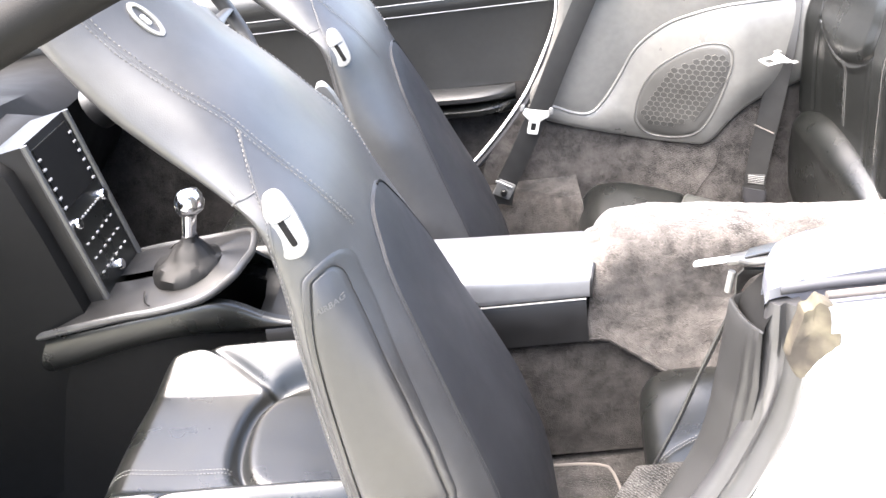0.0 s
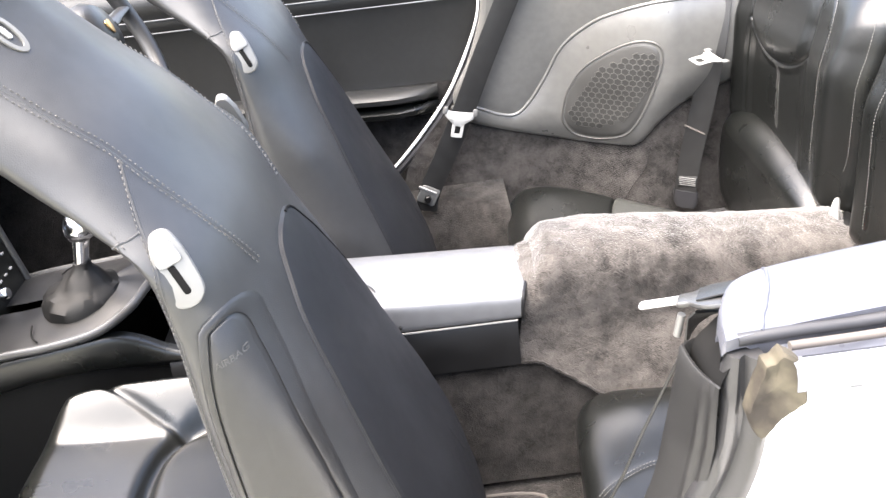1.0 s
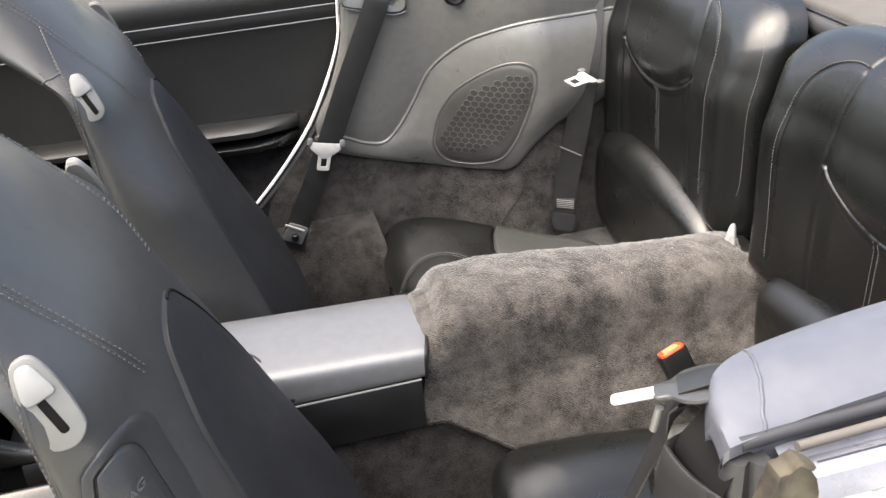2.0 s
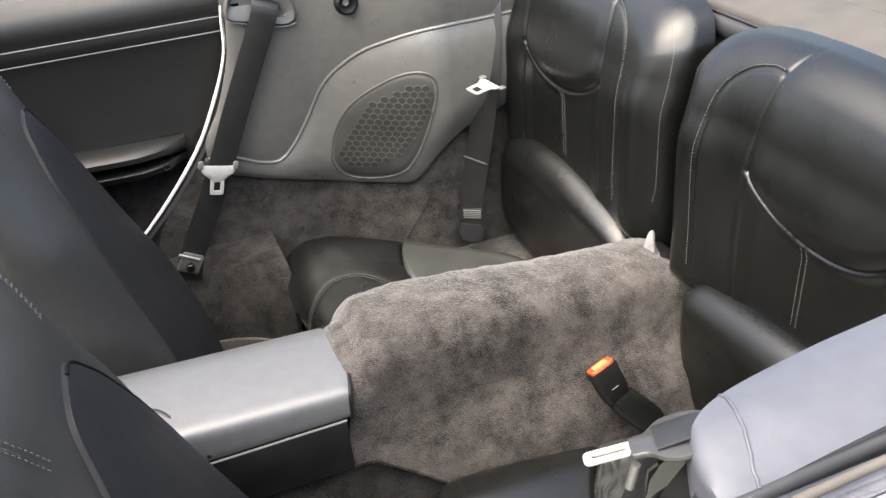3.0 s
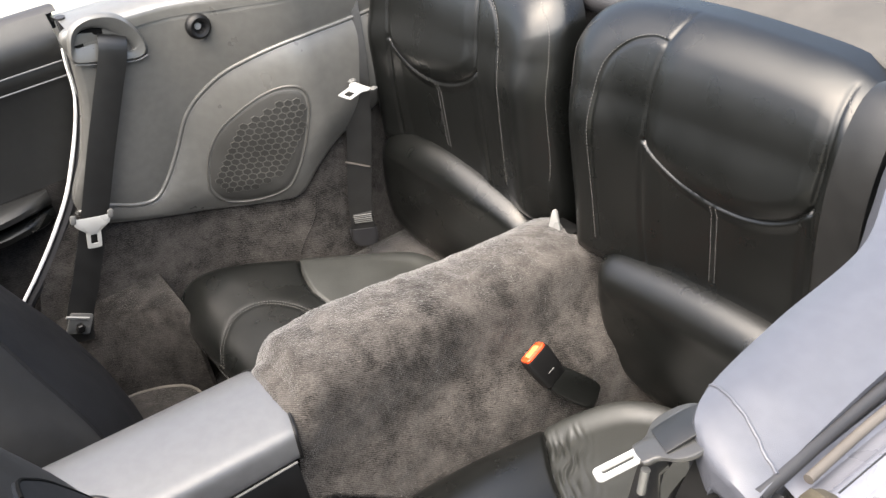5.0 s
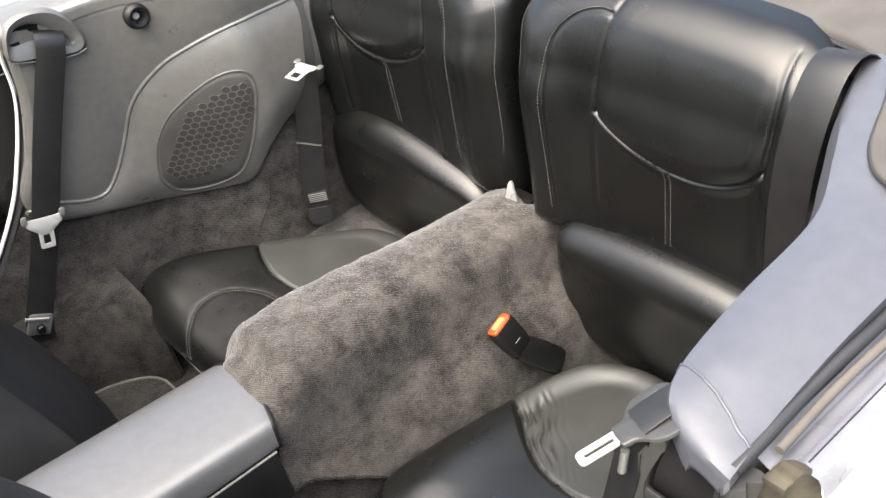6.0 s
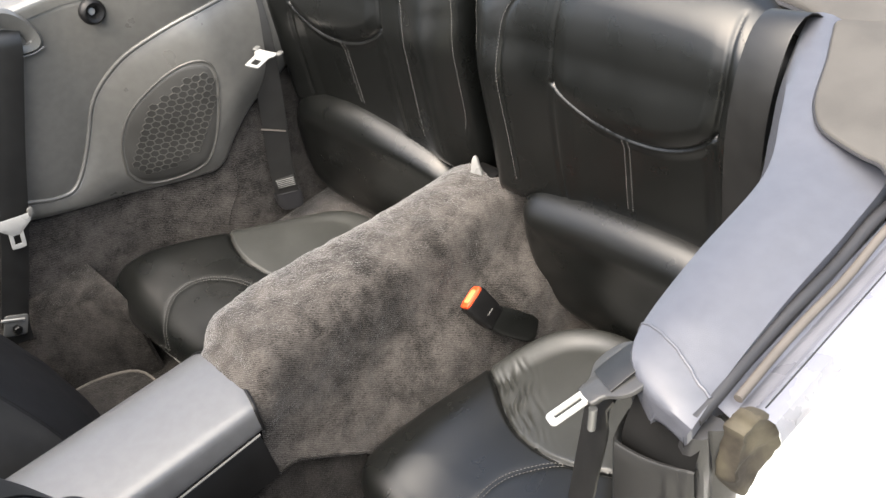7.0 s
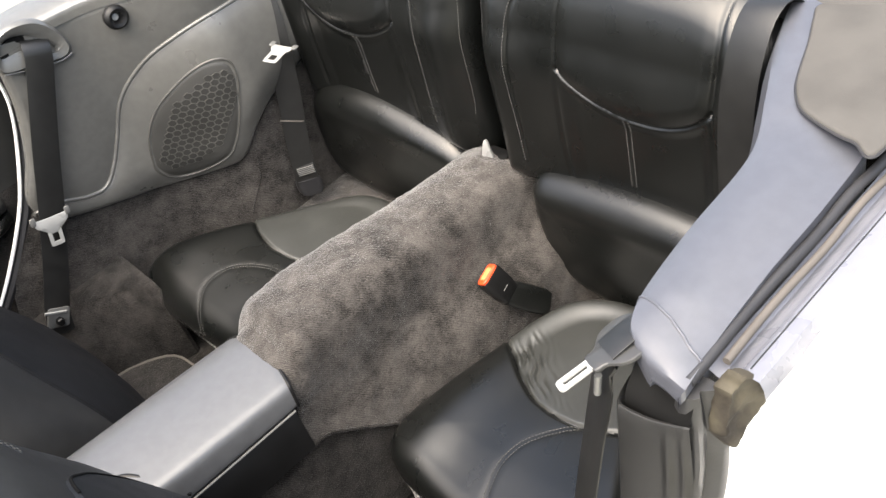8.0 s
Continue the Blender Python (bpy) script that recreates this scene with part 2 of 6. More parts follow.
class Pad:
    """An upholstered pad over a 2D outline: rounded edges, a crown, seams as grooves, bulges of its own."""

    def __init__(self, outline, O, A, B, N, height, radius, crown=0.01, seams=(), bulge=None, n=200, rings=64, lean=None):
        self.O, self.A, self.B, self.N = (np.array(v, float) for v in (O, A, B, N))
        self.edge = curve_points(outline, n, True)
        self.height, self.radius, self.crown, self.bulge, self.rings = height, radius, crown, bulge, rings
        self.seams = [(curve_points(line, 60), depth, width) for line, depth, width in seams]
        self.lean = lean

    def level(self, q):
        q = np.asarray(q, float)
        d = polyline_distance(q, self.edge, True)
        r = self.radius
        e = np.clip(d, 0, r)
        h = self.height - r + np.sqrt(np.maximum(r * r - (r - e) ** 2, 0))
        h = h + self.crown * (1 - np.exp(-d / 0.05))
        if self.bulge:
            k = np.clip(d / 0.055, 0, 1)
            h = h + self.bulge(q[:, 0], q[:, 1]) * k * k * (3 - 2 * k)
        if self.lean:
            h = h + self.lean(q[:, 0], q[:, 1])
        for line, depth, width in self.seams:
            w = polyline_distance(q, line)
            h = h - depth * np.exp(-((w / width) ** 2))
        return h

    def at(self, q, lift=0.0):
        q = np.asarray(q, float)
        h = self.level(q) + lift
        return self.O + q[:, :1] * self.A + q[:, 1:] * self.B + h[:, None] * self.N

    def mesh(self):
        c = self.edge.mean(0)
        s = 1 - np.linspace(0, 1, self.rings) ** 1.35
        q = np.concatenate([c + k * (self.edge - c) for k in s[:-1]])
        top = self.at(q)
        n = len(self.edge)
        base = self.O + self.edge[:, :1] * self.A + self.edge[:, 1:] * self.B
        if self.lean:
            base = base + self.lean(self.edge[:, 0], self.edge[:, 1])[:, None] * self.N
        rings = [base] + [top[i * n : (i + 1) * n] for i in range(self.rings - 1)]
        v, f = loft(rings, True, False)
        v = v + [tuple(self.at(c[None])[0])]
        last = (len(rings) - 1) * n
        f += [[last + j, last + (j + 1) % n, len(v) - 1] for j in range(n)]
        f.append(list(range(n)))
        return v, f


def stitches(points, normals, length=0.0030, gap=0.0019, width=0.0007, high=0.0005):
    """A row of thread stitches along a path."""
    p = np.asarray(points, float)
    nn = np.asarray(normals, float)
    run = np.r_[0, np.cumsum(np.linalg.norm(np.diff(p, axis=0), axis=1))]
    verts, faces = [], []
    s = 0.0
    while s + length < run[-1]:
        ends = [np.array([np.interp(x, run, p[:, k]) for k in range(3)]) for x in (s, s + length)]
        nv = np.array([np.interp(s, run, nn[:, k]) for k in range(3)])
        t = ends[1] - ends[0]
        a = np.cross(nv, t)
        a = a / (np.linalg.norm(a) + 1e-9) * width / 2
        nv = nv / np.linalg.norm(nv)
        k = len(verts)
        verts += [ends[0] - a, ends[0] + a, ends[1] + a, ends[1] - a]
        mid = (ends[0] * 0.7 + ends[1] * 0.3, ends[0] * 0.3 + ends[1] * 0.7)
        verts += [m + nv * high * 2 for m in mid]
        faces += [[k, k + 1, k + 4], [k + 1, k + 2, k + 5, k + 4], [k + 2, k + 3, k + 5], [k + 3, k, k + 4, k + 5]]
        s += length + gap
    return verts, faces


def pad_stitches(pad, line, offset=0.0, **kw):
    q = curve_points(line, 160)
    if offset:
        t = np.gradient(q, axis=0)
        t = t / np.linalg.norm(t, axis=1, keepdims=True)
        q = q + offset * np.stack([-t[:, 1], t[:, 0]], 1)
    p = pad.at(q, 0.0006)
    return stitches(p, np.broadcast_to(pad.N, p.shape), **kw)


def surface_tree(geo):
    return BVHTree.FromPolygons([Vector(v) for v in geo[0]], geo[1])


def snap(tree, points, lift=0.0006):
    """Points of a path drawn onto the nearest place of a surface, with its normals turned away from the inside."""
    out, nor = [], []
    for p in points:
        hit, n, _, _ = tree.find_nearest(Vector(p))
        if (Vector(p) - hit).dot(n) < 0:
            n = -n
        out.append(np.array(hit) + lift * np.array(n))
        nor.append(np.array(n))
    return np.array(out), np.array(nor)


def rounded_rect(w, h, r, n=8):
    pts = []
    for cx, cy, a0 in ((w / 2 - r, h / 2 - r, 0), (-w / 2 + r, h / 2 - r, 90), (-w / 2 + r, -h / 2 + r, 180), (w / 2 - r, -h / 2 + r, 270)):
        for a in np.linspace(radians(a0), radians(a0 + 90), n):
            pts.append((cx + r * math.cos(a), cy + r * math.sin(a)))
    return np.array(pts)


# ---- ground and car shell (the setting) ----


def ground():
    m, b, nt = base_material("pale_gravel", (0.4, 0.39, 0.34), 0.9)
    n1 = texture_node(nt, "ShaderNodeTexNoise", 0.6, 6.0)
    n2 = texture_node(nt, "ShaderNodeTexNoise", 60.0, 4.0)
    mix_colour(nt, b, n1.outputs["Fac"], (0.22, 0.225, 0.17), (0.31, 0.305, 0.26), 0.4, 0.6)
    bumped(nt, b, [(n2.outputs["Fac"], 1.0)], 0.5, 0.01)
    g = 400.0
    ob = part("ground", ([(-g, -g, 0), (g, -g, 0), (g, g, 0), (-g, g, 0)], [[0, 1, 2, 3]]), m, smooth=False)
    tagged(ob, "pale gravel and grass ground around the car", "ground", kind="structure")


ground()


def quarter_y(x, z):
    """The inner face of the rear side trim, on the far side."""
    k = np.clip((x - 0.38) / 0.24, 0, 1)
    return 0.622 - 0.12 * k * k * (3 - 2 * k) - 0.05 * (z - 0.65)


def body_side(s):
    """The white outer quarter behind the door opening, with its jamb."""
    rings = []
    for x in (0.388, 0.390, 0.395, 0.405, 0.43, 0.65, 0.9, 1.2, 1.45, 1.7):
        k = max(0.0, x - 0.9)
        prof = [(0.716, 0.908), (0.728, 0.9125), (0.744, 0.9165), (0.765, 0.920), (0.80, 0.916), (0.845, 0.885), (0.875, 0.83), (0.888, 0.74), (0.89, 0.55), (0.88, 0.38), (0.85, 0.22), (0.78, 0.19)]
        rings.append([(x, s * (y - 0.22 * k * k), z - 0.10 * k * k) for y, z in prof])
    # the front edge rolls over and runs down into the jamb
    for i, (back, drop) in enumerate(((0.045, 0.075), (0.004, 0.026), (0.0, 0.010), (0.0, 0.003))):
        rings[i] = [(x + back, y, z - drop) for x, y, z in rings[i]]
    return loft(rings, False)


def jamb(s):
    """The painted door jamb, a curved wall between the rubber seal and the outer skin."""
    line = [(0.352, 0.906), (0.352, 0.86), (0.345, 0.80), (0.322, 0.74), (0.285, 0.66), (0.22, 0.54), (0.16, 0.42), (0.12, 0.30), (0.11, 0.20)]
    line = curve_points(line, 40)
    rings = []
    for x, z in line:
        back = 0.05 * min(1.0, max(0.0, (z - 0.70) / 0.1))
        rings.append([(x - 0.006, s * 0.700, z - 0.004), (x - 0.002 + back * 0.8, s * 0.712, z), (x + 0.012 + back, s * 0.735, z), (x + 0.022 + back, s * 0.75, z), (x + 0.026 + back, s * 0.78, z), (x + 0.016 + back, s * 0.835, z - 0.005), (x + 0.004 + back, s * 0.862, z - 0.012), (x + 0.004 + back, s * 0.88, z - 0.012), (x + 0.03 + back, s * 0.888, z - 0.015)])
    shoulder = ((0.69, 0.906), (0.735, 0.897), (0.80, 0.890), (0.845, 0.860), (0.89, 0.72))  # stays under the outer skin
    cap = [np.interp(abs(p[1]), [a for a, b in shoulder], [b for a, b in shoulder]) for p in rings[0]]
    rings = [[(x, y, min(z, c)) for (x, y, z), c in zip(r, cap)] for r in rings]
    return loft(rings, False)


for s, side in ((-1, "near"), (1, "far")):
    car = thing("car_quarter", (0.8, s * 0.8, 0.0), "white painted rear quarter of a convertible, clean and bright", "car body", "car quarters", "structure")
    part("outer_skin", body_side(s), WHITE, car, "glossy white painted panel")
    part("door_jamb", jamb(s), WHITE, car, "white painted door jamb")
    if s < 0:
        st = curve_points([(0.342, -0.80, 0.69), (0.312, -0.80, 0.69), (0.305, -0.805, 0.69), (0.305, -0.815, 0.675), (0.335, -0.82, 0.665)], 14)
        part("door_striker", tube(st, 0.005), STEEL, car, "small steel door striker loop")
        part("striker_base", slab(rounded_rect(0.05, 0.07, 0.012), (0.318, -0.806, 0.68), (0, 1, 0), (0.2, 0, 1), (-1, 0, 0.2), 0.004), SILVER, car)
        part("jamb_line", tube(curve_points([(0.345, -0.79, 0.62), (0.34, -0.82, 0.61), (0.345, -0.86, 0.605)], 12), 0.0015), SEAL, car)
    # sill below the door opening
    sill = [[(x, s * y, z) for y, z in ((0.60, 0.26), (0.60, 0.33), (0.64, 0.345), (0.70, 0.34), (0.76, 0.31), (0.80, 0.25), (0.80, 0.16), (0.60, 0.16))] for x in (-1.3, -0.6, 0.0, 0.16)]
    part("door_sill", loft(sill), PLASTIC if s > 0 else WHITE, car)


def body_deck():
    """The engine lid and tail behind the folded roof."""
    rings = []
    for x, z, w in ((1.42, 0.93, 0.60), (1.6, 0.88, 0.58), (1.8, 0.79, 0.54), (1.98, 0.66, 0.48), (2.05, 0.50, 0.46), (2.04, 0.3, 0.46)):
        rings.append([(x, y * w, z - 0.05 * abs(y) ** 3) for y in np.linspace(-1.2, 1.2, 21)])
    return loft(rings, False)


deck = thing("car_tail", (1.7, 0, 0), "white painted tail and engine lid behind the folded roof", "car body", kind="structure")
part("engine_lid", body_deck(), WHITE, deck)


def body_nose():
    rings = []
    for x, z in ((-1.15, 0.80), (-1.35, 0.79), (-1.7, 0.74), (-2.1, 0.62), (-2.35, 0.45), (-2.38, 0.25)):
        rings.append([(x, y * 0.80, z + 0.05 * abs(y) ** 4 - 0.25 * max(0, abs(y) - 0.9)) for y in np.linspace(-1.08, 1.08, 25)])
    return loft(rings, False)


nose = thing("car_nose", (-1.8, 0, 0), "white painted front lid and wings of the car", "car body", kind="structure")
part("front_lid", body_nose(), WHITE, nose)


def rail_stations(s):
    """Inner and outer edge of the leather-covered top rail of the side trim."""
    inner = [(0.322, 0.652, 0.914), (0.323, 0.648, 0.923), (0.331, 0.632, 0.930), (0.346, 0.616, 0.934), (0.38, 0.604, 0.936), (0.46, 0.594, 0.939), (0.57, 0.586, 0.944), (0.645, 0.556, 0.951), (0.70, 0.531, 0.957), (0.75, 0.512, 0.963), (0.80, 0.495, 0.966)]
    outer = [(0.315, 0.682, 0.916), (0.313, 0.687, 0.924), (0.316, 0.689, 0.929), (0.335, 0.687, 0.931), (0.362, 0.683, 0.932), (0.45, 0.678, 0.936), (0.545, 0.676, 0.939), (0.628, 0.668, 0.941), (0.66, 0.640, 0.947), (0.74, 0.575, 0.956), (0.80, 0.545, 0.962)]
    if s > 0:
        inner = [(x, float(quarter_y(x, 0.955)) - 0.004, 0.951) for x in (0.27, 0.35, 0.43, 0.51, 0.59, 0.67, 0.75, 0.80)]
        outer = [(x, 0.70 - 0.25 * max(0, x - 0.6), 0.962) for x in (0.27, 0.35, 0.43, 0.51, 0.59, 0.67, 0.75, 0.80)]
    return [np.array([(x, s * y, z) for x, y, z in curve_points(e, 70)]) for e in (inner, outer)]


def top_rail(s):
    inner, outer = rail_stations(s)
    rings = []
    for a, b in zip(inner, outer):
        d = b - a
        up = np.array((0, 0, 1.0))
        side = np.array((0, -s * 1.0, 0))
        drop = 1.0 if s < 0 else 0.12
        if s < 0:
            drop = 0.25 + 0.75 * min(1.0, max(0.0, (a[0] - 0.335) / 0.05))
        r = [a + side * 0.012 * drop - up * 0.16 * drop, a + side * 0.014 * drop - up * 0.06 * drop, a + side * 0.011 * drop - up * 0.028 * drop, a + side * 0.004 * drop - up * 0.010 * drop, a]
        for t in (0.12, 0.3, 0.5, 0.7, 0.88, 1.0):
            r.append(a + d * t + up * 0.008 * (0.3 + 0.7 * min(1.0, max(0.0, (a[0] - 0.325) / 0.06)) if s < 0 else 1.0) * math.sin(math.pi * min(t + 0.08, 1.0)))
        fin = 0.2 + 0.8 * min(1.0, max(0.0, (b[0] - 0.33) / 0.05))
        r.append(b - up * 0.02 * fin)
        r.append(b - up * 0.05 * fin)
        rings.append(r)
    if s < 0:  # the tip rolls over and runs down into the hollow of the pillar
        rings = [[p + np.array((dx, 0, dz)) for p in rings[0]] for dx, dz in ((0.014, -0.022), (0.007, -0.018), (0.002, -0.012), (-0.0008, -0.006), (-0.001, -0.002))] + rings
    return loft(rings, False)


def side_trim(s):
    name = "near" if s < 0 else "far"
    trim = thing("side_trim", (0.5, s * 0.62, 0.2), "black leather-covered rear side trim with a smooth top rail" if s < 0 else "black leather-covered rear side trim with a stitched arc and a loudspeaker", "car trim", "side trims", "structure")
    geo = top_rail(s)
    part("top_rail", geo, RAIL if s < 0 else PANEL, trim, "dark leather rail, the sheen of the sky put into its colour")
    tree = surface_tree(geo)
    seam = curve_points([(0.373, s * 0.603, 0.925), (0.371, s * 0.612, 0.945), (0.363, s * 0.64, 0.95), (0.353, s * 0.665, 0.95), (0.343, s * 0.686, 0.945)], 30)
    p, nn = snap(tree, seam, 0.0002)
    if s < 0:
        part("rail_seam", tube(p, 0.0014, 8), RAIL, trim)
    return trim


near_trim = side_trim(-1)
far_trim = side_trim(1)


def near_pillar():
    """The end of the rail: a hollow coloured dark for shade, with the belt outlet, then the pillar trim with its open
    top edge.
    """
    def row(pts, n=24):
        return curve_points(pts, n)

    rows = [
        row([(0.338, -0.631, 0.922), (0.332, -0.652, 0.914), (0.326, -0.668, 0.912), (0.322, -0.684, 0.912), (0.322, -0.693, 0.914)]),
        row([(0.322, -0.631, 0.906), (0.322, -0.650, 0.900), (0.318, -0.668, 0.900), (0.316, -0.682, 0.900), (0.316, -0.693, 0.903)]),
        row([(0.308, -0.632, 0.889), (0.309, -0.650, 0.886), (0.309, -0.668, 0.886), (0.309, -0.682, 0.887), (0.311, -0.693, 0.889)]),
        row([(0.306, -0.632, 0.86), (0.307, -0.650, 0.86), (0.308, -0.668, 0.86), (0.309, -0.682, 0.86), (0.311, -0.693, 0.86)]),
    ]
    rows = [[tuple(p) for p in r] for r in np.stack([curve_points([r[k] for r in rows], 16) for k in range(24)], 1)]
    # near-black colour stands in for the shade under the rail's tip
    part("rail_end", loft(rows, False), DARK, near_trim, "hollow at the end of the rail, shade put into its colour")
    # pillar trim
    line = curve_points([(0.297, 0.888), (0.293, 0.86), (0.286, 0.81), (0.274, 0.745), (0.250, 0.69), (0.205, 0.615), (0.155, 0.53), (0.10, 0.44), (0.06, 0.37)], 40)
    rings = []
    for k, (x, z) in enumerate(line):
        right = x + 0.013 + 0.007 * min(1, k / 4)
        ring = [(x + 0.03, -0.622, z), (x + 0.012, -0.626, z), (x + 0.004, -0.629, z), (x, -0.633, z)]
        for u in np.linspace(0.06, 1, 40):
            d = (0.0018 * math.exp(-(((u - 0.70) / 0.06) ** 2)) + 0.0016 * math.exp(-(((u - 0.90) / 0.05) ** 2))) * min(1, k / 3)
            ring.append((x + (right - x) * u**1.5 - d, -0.633 - 0.060 * u, z - 0.004 * math.sin(math.pi * u) * max(0, 1 - k / 3)))
        rings.append(ring)
    lip = [[(x + 0.006, y, z - 0.012) for x, y, z in rings[0]], [(x + 0.004, y, z + 0.0005) for x, y, z in rings[0]], [(x + 0.0015, y, z + 0.0015) for x, y, z in rings[0]]]
    part("pillar_trim", loft(lip + rings, False), PLASTIC_GREY, near_trim, "dark grey pillar trim with an open top edge")


near_pillar()


def weatherstrip():
    """The ribbed rubber seal of the near door opening."""
    line = curve_points([(0.328, 0.917), (0.3285, 0.905), (0.329, 0.87), (0.324, 0.82), (0.306, 0.765), (0.274, 0.700), (0.205, 0.585), (0.13, 0.45), (0.06, 0.38), (-0.2, 0.35), (-0.7, 0.35), (-1.1, 0.36)], 130)
    seal = thing("door_seal", (0.3, -0.69, 0.35), "dark grey ribbed rubber door seal, slightly crumpled at its top", "door seal")
    tan = np.gradient(line, axis=0)
    tan = tan / np.linalg.norm(tan, axis=1, keepdims=True)
    rings = []
    for i, ((x, z), t) in enumerate(zip(line, tan)):
        nx, nz = -t[1], t[0]  # towards the rear, away from the opening
        base = [(-0.014, 0.674), (-0.0165, 0.679), (-0.016, 0.686), (-0.012, 0.6915), (-0.007, 0.6935), (-0.003, 0.6915), (0.0005, 0.6905), (0.004, 0.694), (0.008, 0.699), (0.013, 0.7015), (0.017, 0.700), (0.0195, 0.692), (0.018, 0.680)]
        prof = []
        for j, (u, y) in enumerate(base):
            w = 0.0022 * noise.noise(Vector((j * 0.8, i * 0.16, 0.0))) * (0.4 + math.exp(-i / 18.0))
            prof.append((u, y + (w if 1 < j < 11 else 0.0)))
        k = (0.72, 0.87, 0.95, 1.0)[min(i, 3)]
        prof = [(u * k, 0.688 + (y - 0.688) * k) for u, y in prof]
        rings.append([(x + u * nx, -(0.674 + (y - 0.674) * 1.2), z + u * nz) for u, y in prof])
    part("rubber_profile", loft(rings), SEAL, seal)
    # foam end piece: a soft lump with a torn top
    o = curve_points([(0.335, 0.922), (0.341, 0.9245), (0.345, 0.934), (0.349, 0.934), (0.355, 0.930), (0.3605, 0.921), (0.364, 0.897), (0.362, 0.890), (0.357, 0.884), (0.3471, 0.870), (0.340, 0.858), (0.334, 0.857), (0.327, 0.871), (0.326, 0.878), (0.330, 0.898), (0.334, 0.914)], 60, True)
    c = np.array((0.343, 0.903))

    def lump(k, h):
        ring = []
        for x, z in c + (o - c) * k:
            w = 0.003 * noise.fractal(Vector((x, 0.3, z)) * 60, 1.0, 2.0, 3)
            ring.append((x + w * 0.4, -0.712 - 0.42 * (x - 0.335) + h + w, z + w * 0.5))
        return ring

    rings = [lump(k, h) for k, h in ((0.85, 0.012), (0.97, 0.010), (1.0, 0.004), (0.98, -0.002), (0.9, -0.0045), (0.75, -0.0045), (0.55, -0.003), (0.3, -0.002), (0.1, -0.002))]
    part("foam_end", loft(rings), FOAM, seal, "dirty olive-brown foam end piece of the seal")


weatherstrip()


def roof_rail():
    """The channel between the leather rail and the painted shoulder: two rubber lips and a painted strip."""
    ch = thing("rail_channel", (0.5, -0.70, 0.9), "dark rubber lips and painted strip beside the rail", "car trim", kind="structure")
    xs = np.linspace(0.325, 1.2, 50)

    def bend(x):
        return 0.02 * max(0, x - 0.62) * 3

    for y, z, r, m in ((0.6875, 0.926, 0.0052, RUBBER), (0.6985, 0.921, 0.0036, HEM)):
        part("rubber_lip", tube([(x, -(y - 0.004 + 0.002 * math.sin(x * 9) + 0.0012 * math.sin(x * 41) - bend(x) * 0.5), z + 0.008 * (x - 0.33) + 0.0008 * math.sin(x * 57)) for x in xs[0 if m is RUBBER else 2:]], r, 14), m, ch)
    prof = [(0.683, 0.915), (0.694, 0.909), (0.706, 0.914), (0.710, 0.922), (0.715, 0.9265), (0.722, 0.9285), (0.729, 0.9275), (0.733, 0.920), (0.734, 0.910)]
    part("painted_strip", loft([[(x, -y + bend(x) * 0.5 * min(1.0, max(0.0, (0.734 - y) / 0.02)), z + 0.008 * (x - 0.33) * (y < 0.73)) for y, z in prof] for x in np.linspace(0.352, 1.2, 30)], False), SHADED_PAINT, ch, "painted strip with blue-violet shade put into its colour")
    part("strip_joint", tube([(x, -0.7165 + bend(x) * 0.43, 0.9272 + 0.008 * (x - 0.33)) for x in xs[2:]], 0.0007, 6), SEAL, ch, "fine dark joint in the painted strip")


roof_rail()


FIELD_EDGE = curve_points([(0.195, 0.625), (0.224, 0.608), (0.313, 0.577), (0.421, 0.549), (0.517, 0.548), (0.557, 0.559), (0.598, 0.612), (0.647, 0.650), (0.76, 0.70), (0.80, 0.80), (0.80, 0.955), (0.60, 0.955), (0.40, 0.955), (0.268, 0.955), (0.262, 0.90), (0.252, 0.83), (0.222, 0.745), (0.185, 0.675)], 260, True)
FIELD_ARC = curve_points([(0.18, 0.652), (0.231, 0.645), (0.276, 0.625), (0.314, 0.620), (0.345, 0.646), (0.380, 0.697), (0.413, 0.755), (0.455, 0.798), (0.503, 0.830), (0.585, 0.858), (0.697, 0.862), (0.80, 0.866)], 200)


def field_height(q):
    """How far the padded trim stands out from its base: two fields, a raised line between them, rolled edges."""
    q = np.asarray(q, float)
    d_edge = polyline_distance(q, FIELD_EDGE, True)
    d_arc = polyline_distance(q, FIELD_ARC)
    above = q[:, 1] > np.interp(q[:, 0], FIELD_ARC[:, 0], FIELD_ARC[:, 1])
    low = 0.024 * (1 - np.exp(-d_arc / 0.040)) * np.sin(np.pi / 2 * np.clip(d_edge / 0.07, 0, 1)) + 0.002
    high = 0.006 * (1 - np.exp(-d_arc / 0.03)) * np.clip(d_edge / 0.03, 0, 1)
    h = np.where(above, high, low)
    return h + 0.008 * (np.clip(d_edge / 0.010, 0, 1) ** 0.5 - 1)


def on_quarter(q, lift):
    q = np.asarray(q, float)
    return np.stack([q[:, 0], quarter_y(q[:, 0], q[:, 1]) - lift, q[:, 1]], 1)


def on_field(q, lift):
    return on_quarter(q, lift + field_height(q))


